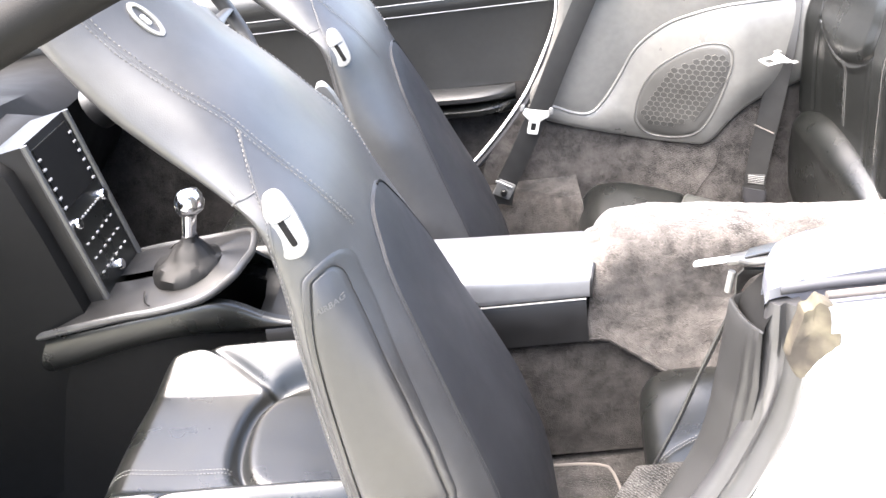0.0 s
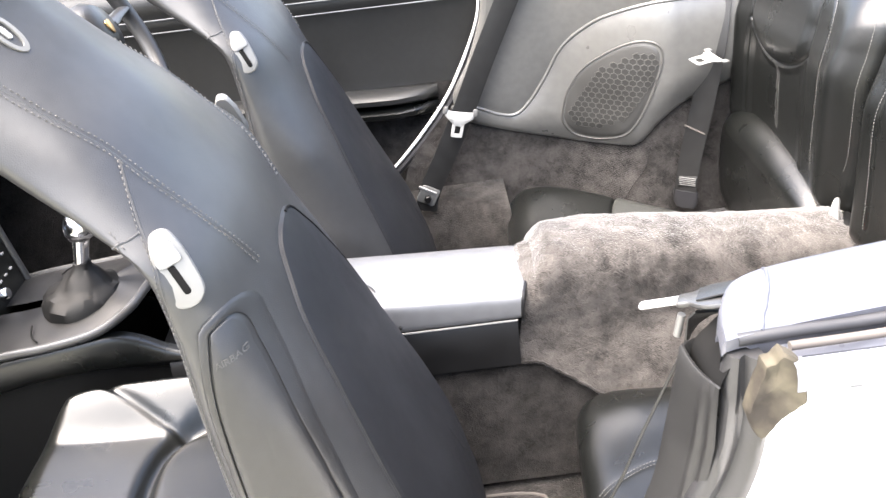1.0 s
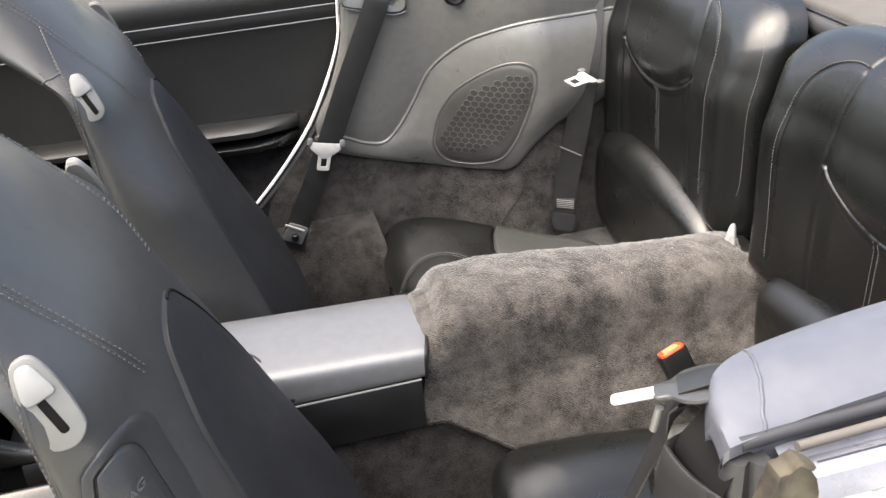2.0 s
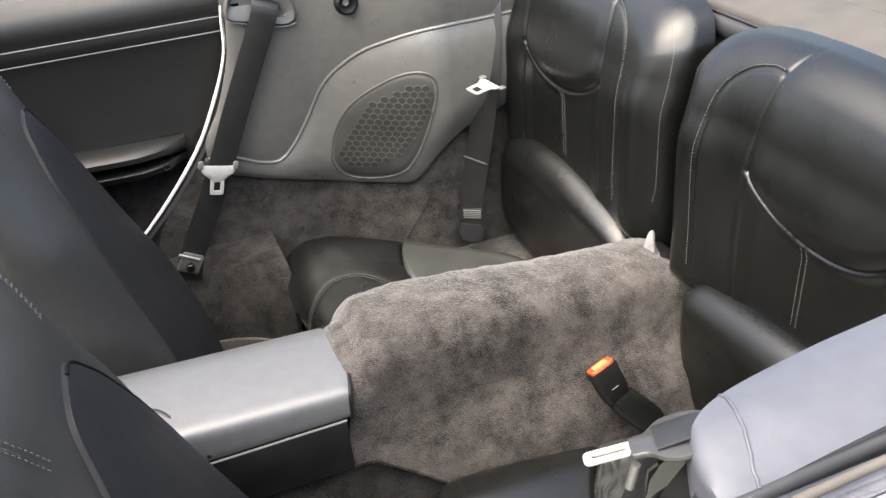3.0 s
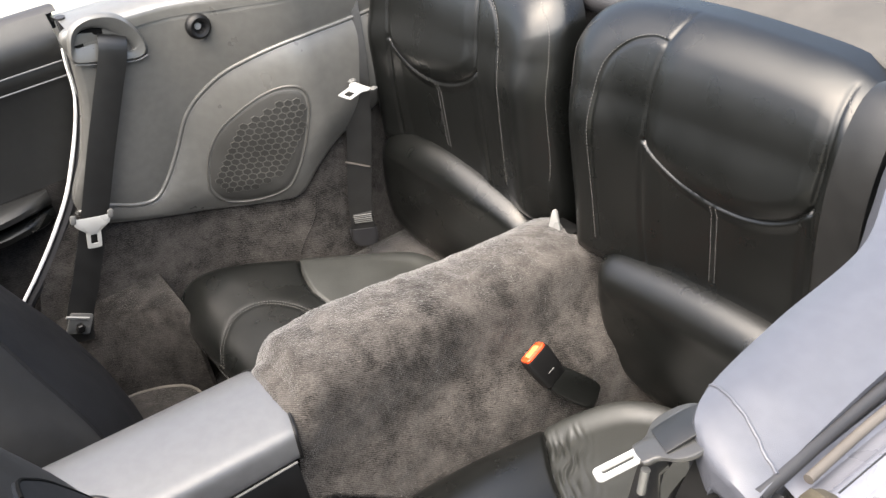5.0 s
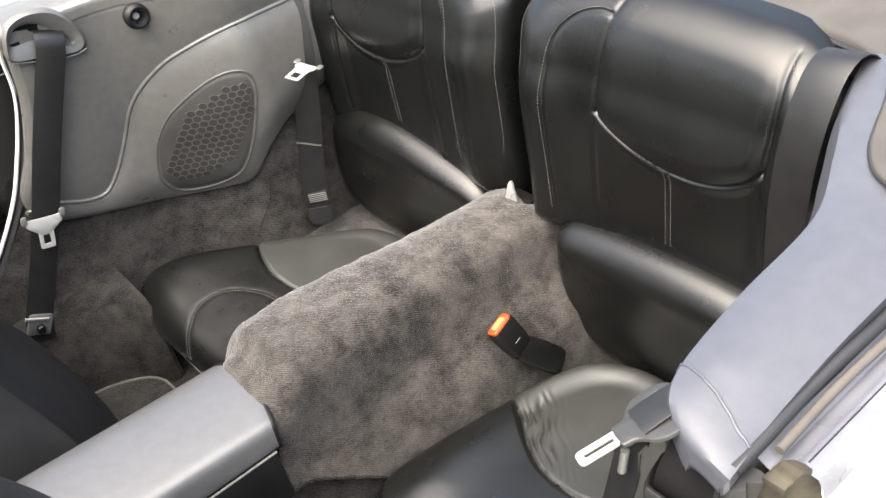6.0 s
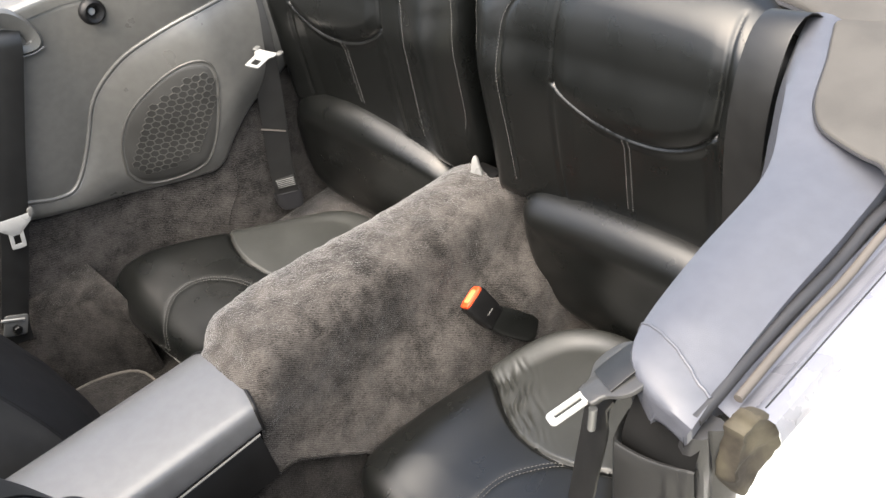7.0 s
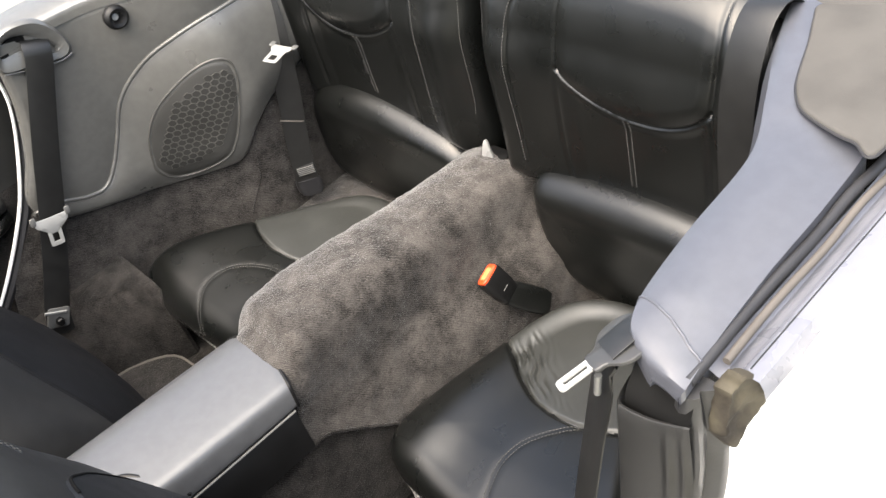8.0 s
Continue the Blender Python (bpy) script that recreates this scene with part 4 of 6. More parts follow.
def rear_backrest(s, seat):
    outline = [(0.016, 0.70), (0.014, 0.80), (0.014, 0.90), (0.022, 0.945), (0.052, 0.975), (0.11, 0.988), (0.215, 0.992), (0.333, 0.988), (0.41, 0.980), (0.466, 0.956), (0.500, 0.915), (0.518, 0.82), (0.522, 0.68), (0.518, 0.61), (0.49, 0.590), (0.30, 0.586), (0.07, 0.588), (0.020, 0.605)]
    smile = [(0.176, 0.830), (0.200, 0.812), (0.235, 0.796), (0.270, 0.787), (0.298, 0.784), (0.335, 0.785), (0.37, 0.793), (0.40, 0.808), (0.424, 0.829)]
    smile_c = curve_points(smile, 60)
    head_in = [(0.176, 0.830), (0.176, 0.865), (0.180, 0.93), (0.187, 0.966), (0.195, 0.99)]
    head_out = [(0.424, 0.829), (0.427, 0.87), (0.428, 0.925), (0.426, 0.950), (0.424, 0.968)]
    arch = [(0.096, 0.655), (0.095, 0.72), (0.092, 0.82), (0.096, 0.89), (0.106, 0.93), (0.130, 0.956), (0.160, 0.966), (0.182, 0.966)]
    if s > 0:
        arch = [(a + 0.028, b) for a, b in arch]
    low_in = [(0.176, 0.830), (0.172, 0.78), (0.170, 0.70), (0.172, 0.64)]
    low_out = [(0.424, 0.829), (0.430, 0.76), (0.430, 0.65)]
    mid = [(0.291, 0.780), (0.289, 0.71), (0.287, 0.662)]

    rim = [(0.030, 0.69), (0.027, 0.72), (0.026, 0.80), (0.026, 0.90), (0.034, 0.94), (0.06, 0.968)]
    edge_out = [(0.424, 0.964), (0.440, 0.948), (0.457, 0.927), (0.468, 0.900)]

    def lowered(line):
        """The head of the backrest ends a little lower."""
        return [(a, b - 0.015 * min(1.0, max(0.0, (b - 0.86) / 0.09))) for a, b in line]

    outline, head_in, head_out, arch, rim, edge_out = [lowered(q) for q in (outline, head_in, head_out, arch, rim, edge_out)]
    hi, ho = np.array(head_in), np.array(head_out)

    def step(t):
        t = np.clip(t, 0, 1)
        return t * t * (3 - 2 * t)

    def bulge(a, b):
        ys = np.interp(a, smile_c[:, 0], smile_c[:, 1])
        left, right = np.interp(b, hi[:, 1], hi[:, 0]), np.interp(b, ho[:, 1], ho[:, 0])
        window = step((a - left + 0.004) / 0.034) * step((right + 0.004 - a) / 0.026)
        over = 0.0075 * window * np.exp(-np.maximum(b - ys - 0.03, 0) / 0.14) * np.sin(np.pi / 2 * np.clip((b - ys) / 0.034, 0, 1))
        hollow = -0.005 * window * step((ys - b) / 0.02)
        inner = 0.020 * (1 - 0.6 * step((b - 0.83) / 0.12)) * np.exp(-(((a - 0.062) / 0.046) ** 2)) + 0.018 * np.exp(-(((a - 0.480) / 0.040) ** 2))
        return over + hollow + inner

    def lean(a, b):
        return -0.15 * np.clip(b - 0.80, 0, 1) * step((b - 0.80) / 0.08) - 2.2 * np.clip(b - 0.885, 0, 1) ** 2

    seams = [(smile, 0.0036, 0.0030), (head_in, 0.0022, 0.0034), (head_out, 0.0035, 0.0032), (arch, 0.0026, 0.0026), (low_in, 0.0022, 0.0045), (low_out, 0.003, 0.0045), (mid, 0.0012, 0.0022)]
    pad = Pad(outline, (0.808, 0, 0), (0, s, 0), (0, 0, 1), (-1, 0, 0.0), 0.062, 0.036, 0.008, seams, bulge, 620, 130, lean)
    seat = part("backrest", pad.mesh(), BLACK, seat)
    lip = curve_points(smile, 80)
    lip = lip + np.array((0, 0.0012))
    part("smile_piping", tube(pad.at(lip, -0.0002), [0.0002 + 0.0012 * math.sin(math.pi * k) ** 0.7 for k in np.linspace(0, 1, 80)], 8), BLACK, seat)
    part("stitching", pad_stitches(pad, arch, 0.004), THREAD, seat)
    for off in (-0.0042, 0.0042):
        part("stitching", pad_stitches(pad, mid, off), THREAD, seat)
    part("stitching", pad_stitches(pad, rim), THREAD, seat)
    part("stitching", pad_stitches(pad, edge_out), THREAD, seat)
    shell = [[(x, s * (0.27 + k * (a - 0.27)), 0.78 + k * (b - 0.78)) for a, b in pad.edge] for x, k in ((0.815, 0.93), (0.83, 0.92), (0.84, 0.88))]
    part("back_shell", loft(shell), PLASTIC, seat)


def rear_bolster(s, seat):
    outline = [(0.105, 0.60), (0.118, 0.628), (0.165, 0.640), (0.30, 0.650), (0.42, 0.646), (0.475, 0.632), (0.510, 0.59), (0.522, 0.52), (0.515, 0.45), (0.48, 0.415), (0.40, 0.40), (0.26, 0.405), (0.17, 0.42), (0.125, 0.46), (0.106, 0.53)]
    if s > 0:
        outline = [(a - 0.045 * max(0.0, (0.3 - a) / 0.2), b - 0.03 * max(0.0, (0.25 - a) / 0.15) * (b > 0.55)) for a, b in outline]
    else:
        outline = [(a - 0.012 * max(0.0, (0.22 - a) / 0.10), b) for a, b in outline]
    pad = Pad(outline, (0.765, 0, 0), (0, s, 0), (0.0, 0, 1), (-1, 0, 0.0), 0.046 if s > 0 else 0.052, 0.032, 0.010, (), lambda a, b: 0.007 * np.exp(-(((b - 0.610) / 0.026) ** 2)) - 0.01 * np.clip((0.55 - b) / 0.15, 0, 1) ** 2, 180, 50)
    seat = part("lower_bolster", pad.mesh(), BLACK, seat)
    p = pad.at(pad.edge * 1.0, -0.026)
    part("edge_piping", tube(np.vstack([p, p[:1]]), 0.003, 6, False), BLACK, seat)


def rear_cushion(s, seat):
    outline = [(0.138, 0.33), (0.142, 0.42), (0.160, 0.53), (0.172, 0.60), (0.20, 0.645), (0.255, 0.672), (0.32, 0.676), (0.375, 0.655), (0.425, 0.60), (0.468, 0.53), (0.515, 0.455), (0.560, 0.375), (0.572, 0.315), (0.552, 0.275), (0.50, 0.264), (0.38, 0.264), (0.25, 0.275), (0.17, 0.288)]
    if s > 0:
        outline = [(a + 0.014 * max(0.0, (a - 0.40) / 0.17), b) for a, b in outline]
    seam = [(0.165, 0.545), (0.20, 0.522), (0.25, 0.490), (0.30, 0.468), (0.355, 0.462), (0.41, 0.470), (0.452, 0.487), (0.49, 0.50)]
    arc = [(0.318, 0.262), (0.350, 0.29), (0.378, 0.327), (0.380, 0.36), (0.366, 0.392), (0.338, 0.415), (0.305, 0.430), (0.27, 0.436)]
    if s < 0:
        outline = [(a, b + 0.034 * max(0.0, (b - 0.58) / 0.096)) for a, b in outline]
        arc = [(0.372, 0.268), (0.350, 0.306), (0.334, 0.350), (0.333, 0.385), (0.342, 0.412), (0.367, 0.446), (0.385, 0.462)]
    else:
        arc = [(a + 0.012, b - 0.006) for a, b in arc]
        outline = [(a, b + 0.022 * max(0.0, (b - 0.58) / 0.096)) for a, b in outline]
    seam_c = curve_points(seam, 60)

    def bulge(a, b):
        front = b < np.interp(a, seam_c[:, 0], seam_c[:, 1])
        ease = np.clip((a - 0.30) / 0.22, 0, 1)
        h = np.where(front, 0.010 * np.exp(-(((a - 0.20) / 0.05) ** 2)) + 0.010 * np.exp(-(((a - 0.50) / 0.08) ** 2)), -0.004 + 0.020 * ease * ease * (3 - 2 * ease))
        fall = np.clip((b - 0.40) / 0.30, 0, 1)
        h = h - 0.016 * np.clip((0.37 - b) / 0.10, 0, 1) ** 1.5 - 0.017 * fall * fall * (3 - 2 * fall) + (0.014 if s > 0 else 0.026) * (a - 0.25) / 0.285
        if s < 0:
            d = np.abs(b - np.interp(a, seam_c[:, 0], seam_c[:, 1]))
            u, v = a * 0.62 + b * 0.79, -a * 0.79 + b * 0.62
            w = np.sin(u * 560 + 1.6 * np.sin(v * 61 + 2.0 * np.sin(u * 37)) + 1.1 * np.sin(u * 143 + v * 90)) * (0.55 + 0.45 * np.sin(v * 118 + 2.5 * np.sin(u * 83)))
            w = w * np.exp(-(((d - 0.022) / 0.030) ** 2)) * np.exp(-(((a - 0.230) / 0.066) ** 2))
            h = h + np.where(front, 0, 0.0032 * w)
        return h

    pad = Pad(outline, (0, 0, 0.405 if s > 0 else 0.416), (0, s, 0), (1, 0, 0), (0, 0, 1), 0.055, 0.046 if s > 0 else 0.036, 0.008, [(seam, 0.005, 0.0035), (arc, 0.0008, 0.007)], bulge, 560, 110)
    v, f = pad.mesh()
    # the front of the cushion and the rear insert are two leathers: split the faces at the seam
    q = np.array([(abs(p[1]), p[0]) for p in v])
    rear = q[:, 1] > np.interp(q[:, 0], seam_c[:, 0], seam_c[:, 1])
    fr = [g for g in f if not all(rear[i] for i in g)]
    re = [g for g in f if all(rear[i] for i in g)]
    seat = part("seat_cushion", (v, fr), BLACK, seat)
    part("seat_insert", (v, re), INSERT, seat, "smooth grey-black leather insert" if s > 0 else "wrinkled leather insert")
    for off in (-0.0032, 0.0032):
        part("stitching", pad_stitches(pad, arc, off, width=0.0008, high=0.0005), THREAD, seat)
    skirt = [[(b + dx, s * a, z) for a, b in pad.edge] for z, dx in ((0.407 if s > 0 else 0.418, 0.0), (0.396, 0.006), (0.375, 0.03))]
    part("cushion_side", loft(skirt, True, False), BLACK, seat)


for s in (1, -1):
    bench = thing("passenger_seat", (0.50, s * 0.33, 0.36), "black leather rear seat with pale stitching and a smooth insert" if s > 0 else "black leather rear seat with pale stitching and a wrinkled insert", "car seat", "rear seats")
    rear_backrest(s, bench)
    rear_bolster(s, bench)
    rear_cushion(s, bench)


def release_latch():
    la = thing("backrest_latch", (0.735, 0.0, 0.62), "pointed silver backrest release at the top of the tunnel", "latch")
    o = curve_points([(-0.010, 0.0), (-0.007, 0.018), (0.0, 0.040), (0.006, 0.044), (0.009, 0.030), (0.010, 0.0)], 26, True)
    part("lever", slab(o, (0.722, -0.004, 0.622), (0.35, -0.94, 0), (0.0, 0.0, 1.0), (-0.94, -0.35, 0.1), 0.006, 0.002), STEEL, la)
    part("base", box((0.722, -0.03, 0.60), (0.76, 0.02, 0.628), 0.006), PLASTIC, la)


release_latch()


def seat_buckle():
    bk = thing("belt_buckle", (0.60, -0.105, 0.46), "black seat belt buckle with an orange button on the carpet", "belt buckle")
    ax = np.array((-0.32, 0.38, 0.86))
    ax = ax / np.linalg.norm(ax)
    side = np.array((0.92, 0.16, 0.35))
    side = side - ax * (side @ ax)
    side = side / np.linalg.norm(side)
    nor = np.cross(side, ax)
    if nor[1] > 0:
        nor = -nor
    top = np.array((0.571, -0.127, 0.553))
    rings = []
    for d, w, h in ((-0.052, 0.0165, 0.008), (-0.050, 0.0185, 0.010), (-0.03, 0.0205, 0.0112), (-0.004, 0.0215, 0.0115), (0.0, 0.0205, 0.0108)):
        c = top + ax * d
        rings.append([c + side * a * w + nor * b * h for a, b in rounded_rect(2, 2, 0.35, 5)])
    part("buckle_body", loft(rings), PLASTIC, bk)
    for name, k, d, m, lab in (("button_frame", 0.92, 0.003, ORANGE, "orange rim"), ("button", 0.60, 0.0036, PEACH, "paler orange release button")):
        rings = []
        for e, q in ((-0.004, 1.0), (d, 1.0), (d + 0.0012, 0.9)):
            rings.append([top + ax * e + side * a * 0.0205 * k * q + nor * b * 0.0108 * k * q for a, b in rounded_rect(2, 2, 0.4, 5)])
        part(name, loft(rings), m, bk, lab)
    part("writing_bar", slab(rounded_rect(0.012, 0.0012, 0.0004, 3), top - ax * 0.032 + nor * 0.0118, side, ax, nor, 0.0006, 0.0002), LETTER, bk)
    boot = []
    start = top - ax * 0.048
    for t, w, h in ((0.0, 0.0185, 0.009), (0.15, 0.0205, 0.0105), (0.5, 0.0215, 0.009), (0.85, 0.021, 0.007), (1.0, 0.017, 0.004)):
        c = start + np.array((0.050, -0.030, -0.050)) * t
        d = np.array((0.65, -0.39, -0.65))
        sd = side - d * (side @ d) / (d @ d)
        sd = sd / np.linalg.norm(sd)
        nr = np.cross(sd, d / np.linalg.norm(d))
        boot.append([c + sd * a * w + nr * b * h for a, b in rounded_rect(2, 2, 0.7, 6)])
    part("buckle_boot", loft(boot), BLACK, bk, "smooth black sleeve")


seat_buckle()


# ---- seat belts ----


def tongue(name_parent, at, down, across, face, wide=0.062):
    """A steel tongue with a slot below its dark grip."""
    down, across, face = (np.array(v, float) / np.linalg.norm(v) for v in (down, across, face))
    n = 40
    outer = curve_points([(-wide / 2, 0.008), (-wide / 2 + 0.004, 0.0), (-wide / 2 + 0.006, -0.010), (-0.014, -0.014), (-0.0125, -0.022), (-0.012, -0.048), (-0.009, -0.052), (0.009, -0.052), (0.012, -0.048), (0.0125, -0.022), (0.014, -0.014), (wide / 2 - 0.006, -0.010), (wide / 2 - 0.004, 0.0), (wide / 2, 0.008), (wide / 2 - 0.008, 0.004), (0.0, 0.003), (-wide / 2 + 0.008, 0.004)], 70, True)
    ang = np.arctan2(outer[:, 1] + 0.036, outer[:, 0])
    inner = np.stack([np.clip(0.02 * np.cos(ang), -0.0055, 0.0055), -0.036 + np.clip(0.02 * np.sin(ang), -0.008, 0.008)], 1)
    part("tongue", plate_with_hole(outer, inner, at, across, -down, face, 0.0028), STEEL, name_parent, "silver steel tongue")
    for k in (-1, 1):
        part("grip_end", slab(rounded_rect(0.010, 0.016, 0.004, 4), np.array(at) + across * k * (wide / 2 - 0.003) - down * 0.004 + face * 0.004, across, -down, face, 0.006, 0.002), SILVER, name_parent)


def front_belt_far():
    b = thing("front_seat_belt", (0.12, 0.58, 0.40), "black seat belt hanging from a guide in the far side trim", "seat belt", "seat belts")
    path = curve_points([(0.338, 0.640, 0.926), (0.334, 0.606, 0.931), (0.327, 0.588, 0.922), (0.319, 0.585, 0.900), (0.297, 0.586, 0.855), (0.248, 0.586, 0.755), (0.206, 0.585, 0.665), (0.153, 0.582, 0.56), (0.112, 0.578, 0.485), (0.098, 0.576, 0.44)], 60)
    across = np.array((0.92, -0.04, -0.38))
    part("webbing", ribbon(path, across, 0.046, 0.0016), BELT, b)
    d = np.array((-0.42, -0.05, -0.9))
    tongue(b, (0.193, 0.574, 0.655), (-0.25, -0.05, -0.95), (0.95, -0.05, -0.20), (-0.05, -1.0, 0.1), 0.068)
    br = part("anchor_bracket", slab(rounded_rect(0.042, 0.040, 0.005, 4), (0.107, 0.570, 0.478), (0.85, 0.05, -0.52), (0.50, 0.0, 0.86), (-0.05, -1, 0.05), 0.004, 0.001), STEEL_DARK, b, "dull steel anchor bracket")
    part("anchor_bolt", loft([[(0.105 + r * math.cos(a) * 0.9, 0.566 - h, 0.472 + r * math.sin(a)) for a in np.linspace(0, 6.2832, 6, endpoint=False)] for h, r in ((-0.004, 0.009), (0.004, 0.009), (0.006, 0.007))]), PLASTIC, br, "dark bolt head")
    part("bracket_lip", ribbon([(0.090, 0.567, 0.503), (0.124, 0.568, 0.482)], (0, -0.3, 0.9), 0.005, 0.003), STEEL, br)


front_belt_far()


def belt_guide_far():
    g = thing("belt_guide", (0.32, 0.62, 0.88), "grey plastic belt outlet with an open slot in the side trim", "belt guide")
    e = curve_points([(0.262, 0.905), (0.262, 0.935), (0.275, 0.962), (0.305, 0.972), (0.345, 0.964), (0.370, 0.938), (0.383, 0.900), (0.377, 0.882), (0.355, 0.879), (0.31, 0.890)], 70, True)
    hole = curve_points([(0.272, 0.928), (0.278, 0.947), (0.297, 0.953), (0.325, 0.944), (0.350, 0.918), (0.358, 0.900), (0.350, 0.896), (0.330, 0.912), (0.305, 0.925)], 70, True)
    k = np.argmin(np.linalg.norm(hole - e[0], axis=1))
    hole = np.roll(hole, -k, 0)
    rings = [on_quarter(e, 0.002), on_quarter(e + (hole - e) * 0.04, 0.011), on_quarter(e + (hole - e) * 0.2, 0.016), on_quarter(e + (hole - e) * 0.7, 0.013), on_quarter(hole, 0.008), on_quarter(hole + (hole.mean(0) - hole) * 0.05, -0.012)]
    part("frame", loft(rings, True, False), PANEL, g)
    part("opening", loft([on_quarter(hole + (hole.mean(0) - hole) * 0.02, 0.0052), on_quarter(hole + (hole.mean(0) - hole) * 0.5, 0.0055), on_quarter(hole + (hole.mean(0) - hole) * 0.98, 0.0055)], True, True), DARK, g)
    low = curve_points([(0.262, 0.904), (0.31, 0.889), (0.355, 0.8785), (0.378, 0.881)], 30)
    part("bright_edge", tube(on_quarter(low, 0.012), 0.0014, 6), SILVER, g)


belt_guide_far()


def rear_belt(s):
    b = thing("rear_seat_belt", (0.65, s * 0.5, 0.42), "black rear seat belt with steel tongue beside the backrest" if s > 0 else "black rear seat belt over the backrest's shoulder", "seat belt", "seat belts")
    if s > 0:
        path = curve_points([(0.775, 0.53, 0.985), (0.735, 0.522, 0.975), (0.716, 0.512, 0.93), (0.703, 0.493, 0.86), (0.690, 0.477, 0.77), (0.672, 0.480, 0.65), (0.652, 0.488, 0.53), (0.643, 0.488, 0.455), (0.642, 0.492, 0.435)], 60)
        across = np.array((0.80, -0.58, 0.12))
        part("webbing", ribbon(path, across, 0.046, 0.0016), BELT, b)
        tongue(b, (0.683, 0.452, 0.752), (-1.0, -0.42, 0.0), (0.62, -0.60, -0.40), (-0.1, -0.5, 0.85), 0.046)
        part("fold_line", ribbon([(0.6585, 0.483, 0.595), (0.6575, 0.483, 0.5925)], across, 0.0465, 0.003), HEM, b)
        part("sewn_end", slab(rounded_rect(0.040, 0.024, 0.003, 4), (0.646, 0.4855, 0.478), (0.80, -0.58, 0.1), (0.12, 0.0, 0.99), (-0.55, -0.8, 0.1), 0.002, 0.0005), BELT, b)
        for i in range(5):
            part("sewn_line", ribbon([(0.646 - 0.014, 0.4955, 0.470 + 0.004 * i), (0.646 + 0.014, 0.4745, 0.471 + 0.004 * i)], (0, 0, 1), 0.0012, 0.002), LETTER, b)
        part("anchor_boot", loft([[(0.645 + u * k * 0.022, 0.492 - u * k * 0.014 + v * 0.010, z) for u, v in rounded_rect(2, 2, 0.8, 6)] for z, k in ((0.418, 0.75), (0.428, 0.95), (0.447, 1.0), (0.456, 0.95))]), RUBBER, b)
    else:
        path = curve_points([(0.812, -0.494, 0.93), (0.803, -0.492, 0.955), (0.788, -0.490, 0.974), (0.768, -0.488, 0.982), (0.748, -0.486, 0.974), (0.732, -0.485, 0.955), (0.717, -0.483, 0.92), (0.708, -0.480, 0.87), (0.704, -0.478, 0.80), (0.702, -0.478, 0.70), (0.694, -0.480, 0.60), (0.68, -0.49, 0.50), (0.67, -0.49, 0.44)], 60)
        part("webbing", ribbon(path, np.array((0.05, 0.98, -0.12)), 0.047, 0.0016), BELT, b)
        part("anchor_boot", loft([[(0.67 + u * k * 0.026, -0.49 + u * k * 0.016 + v * 0.012, z) for u, v in rounded_rect(2, 2, 0.8, 6)] for z, k in ((0.425, 1.0), (0.447, 1.05), (0.455, 0.95))]), RUBBER, b)
        part("fold_line", ribbon([(0.7005, -0.480, 0.665), (0.7003, -0.480, 0.6625)], (0.05, 0.98, -0.12), 0.0475, 0.003), LETTER, b)


rear_belt(1)
rear_belt(-1)


def front_belt_near():
    b = thing("front_seat_belt", (0.25, -0.6, 0.40), "black seat belt with a bright tongue beside the pillar slot", "seat belt", "seat belts")
    path = curve_points([(0.330, -0.614, 0.906), (0.320, -0.604, 0.892), (0.306, -0.599, 0.848), (0.277, -0.598, 0.775), (0.251, -0.598, 0.709), (0.20, -0.598, 0.60), (0.14, -0.598, 0.48), (0.10, -0.60, 0.40)], 60)
    part("webbing", ribbon(path, np.array((0.19, 0.74, -0.64)), 0.042, 0.0026), BELT, b)
    A = np.array((-0.90, 0.34, -0.25))
    A = A / np.linalg.norm(A)
    N = np.array((-0.15, 0.29, 0.93))
    N = N - A * (N @ A)
    N = N / np.linalg.norm(N)
    Bv = np.cross(N, A)
    O = np.array((0.325, -0.610, 0.920))
    up = curve_points([O + A * 0.006 + N * 0.001, O - A * 0.004 + N * 0.002, O - A * 0.014 + N * 0.003, O - A * 0.026 + N * 0.003, O - A * 0.040 + N * 0.001], 20)
    part("short_webbing", ribbon(up, Bv, 0.030, 0.0018), BELT, b, "short grey-black webbing into the outlet")
    o = curve_points([(-0.020, -0.020), (-0.020, 0.0), (-0.018, 0.022), (-0.004, 0.028), (0.006, 0.024), (0.014, 0.013), (0.022, 0.010), (0.022, -0.010), (0.014, -0.013), (0.004, -0.026), (-0.010, -0.028)], 60, True)
    part("grip_plate", slab(o * np.array((1.35, 1.0)), O - A * 0.006, A, Bv, N, 0.005, 0.0018), TRIM, b, "grey plastic grip plate")
    part("grip_roll", tube(curve_points([O + A * 0.004 - Bv * 0.016 - N * 0.004, O - A * 0.008 - Bv * 0.020 - N * 0.004, O - A * 0.022 - Bv * 0.020 - N * 0.003], 12), 0.0042, 8), TRIM, b)
    out = rounded_rect(0.036, 0.0145, 0.004, 12)
    inn = rounded_rect(0.024, 0.0054, 0.002, 12)
    part("tongue", plate_with_hole(out, inn, O + A * 0.038 - N * 0.003, A, Bv, N, 0.0028), STEEL, b, "bright steel tongue")
    part("stop_stud", tube([(0.303, -0.606, 0.880), (0.306, -0.608, 0.902)], [0.0034, 0.0034], 10), STEEL_DARK, b, "small dull steel stud")


front_belt_near()


# ---- centre console ----


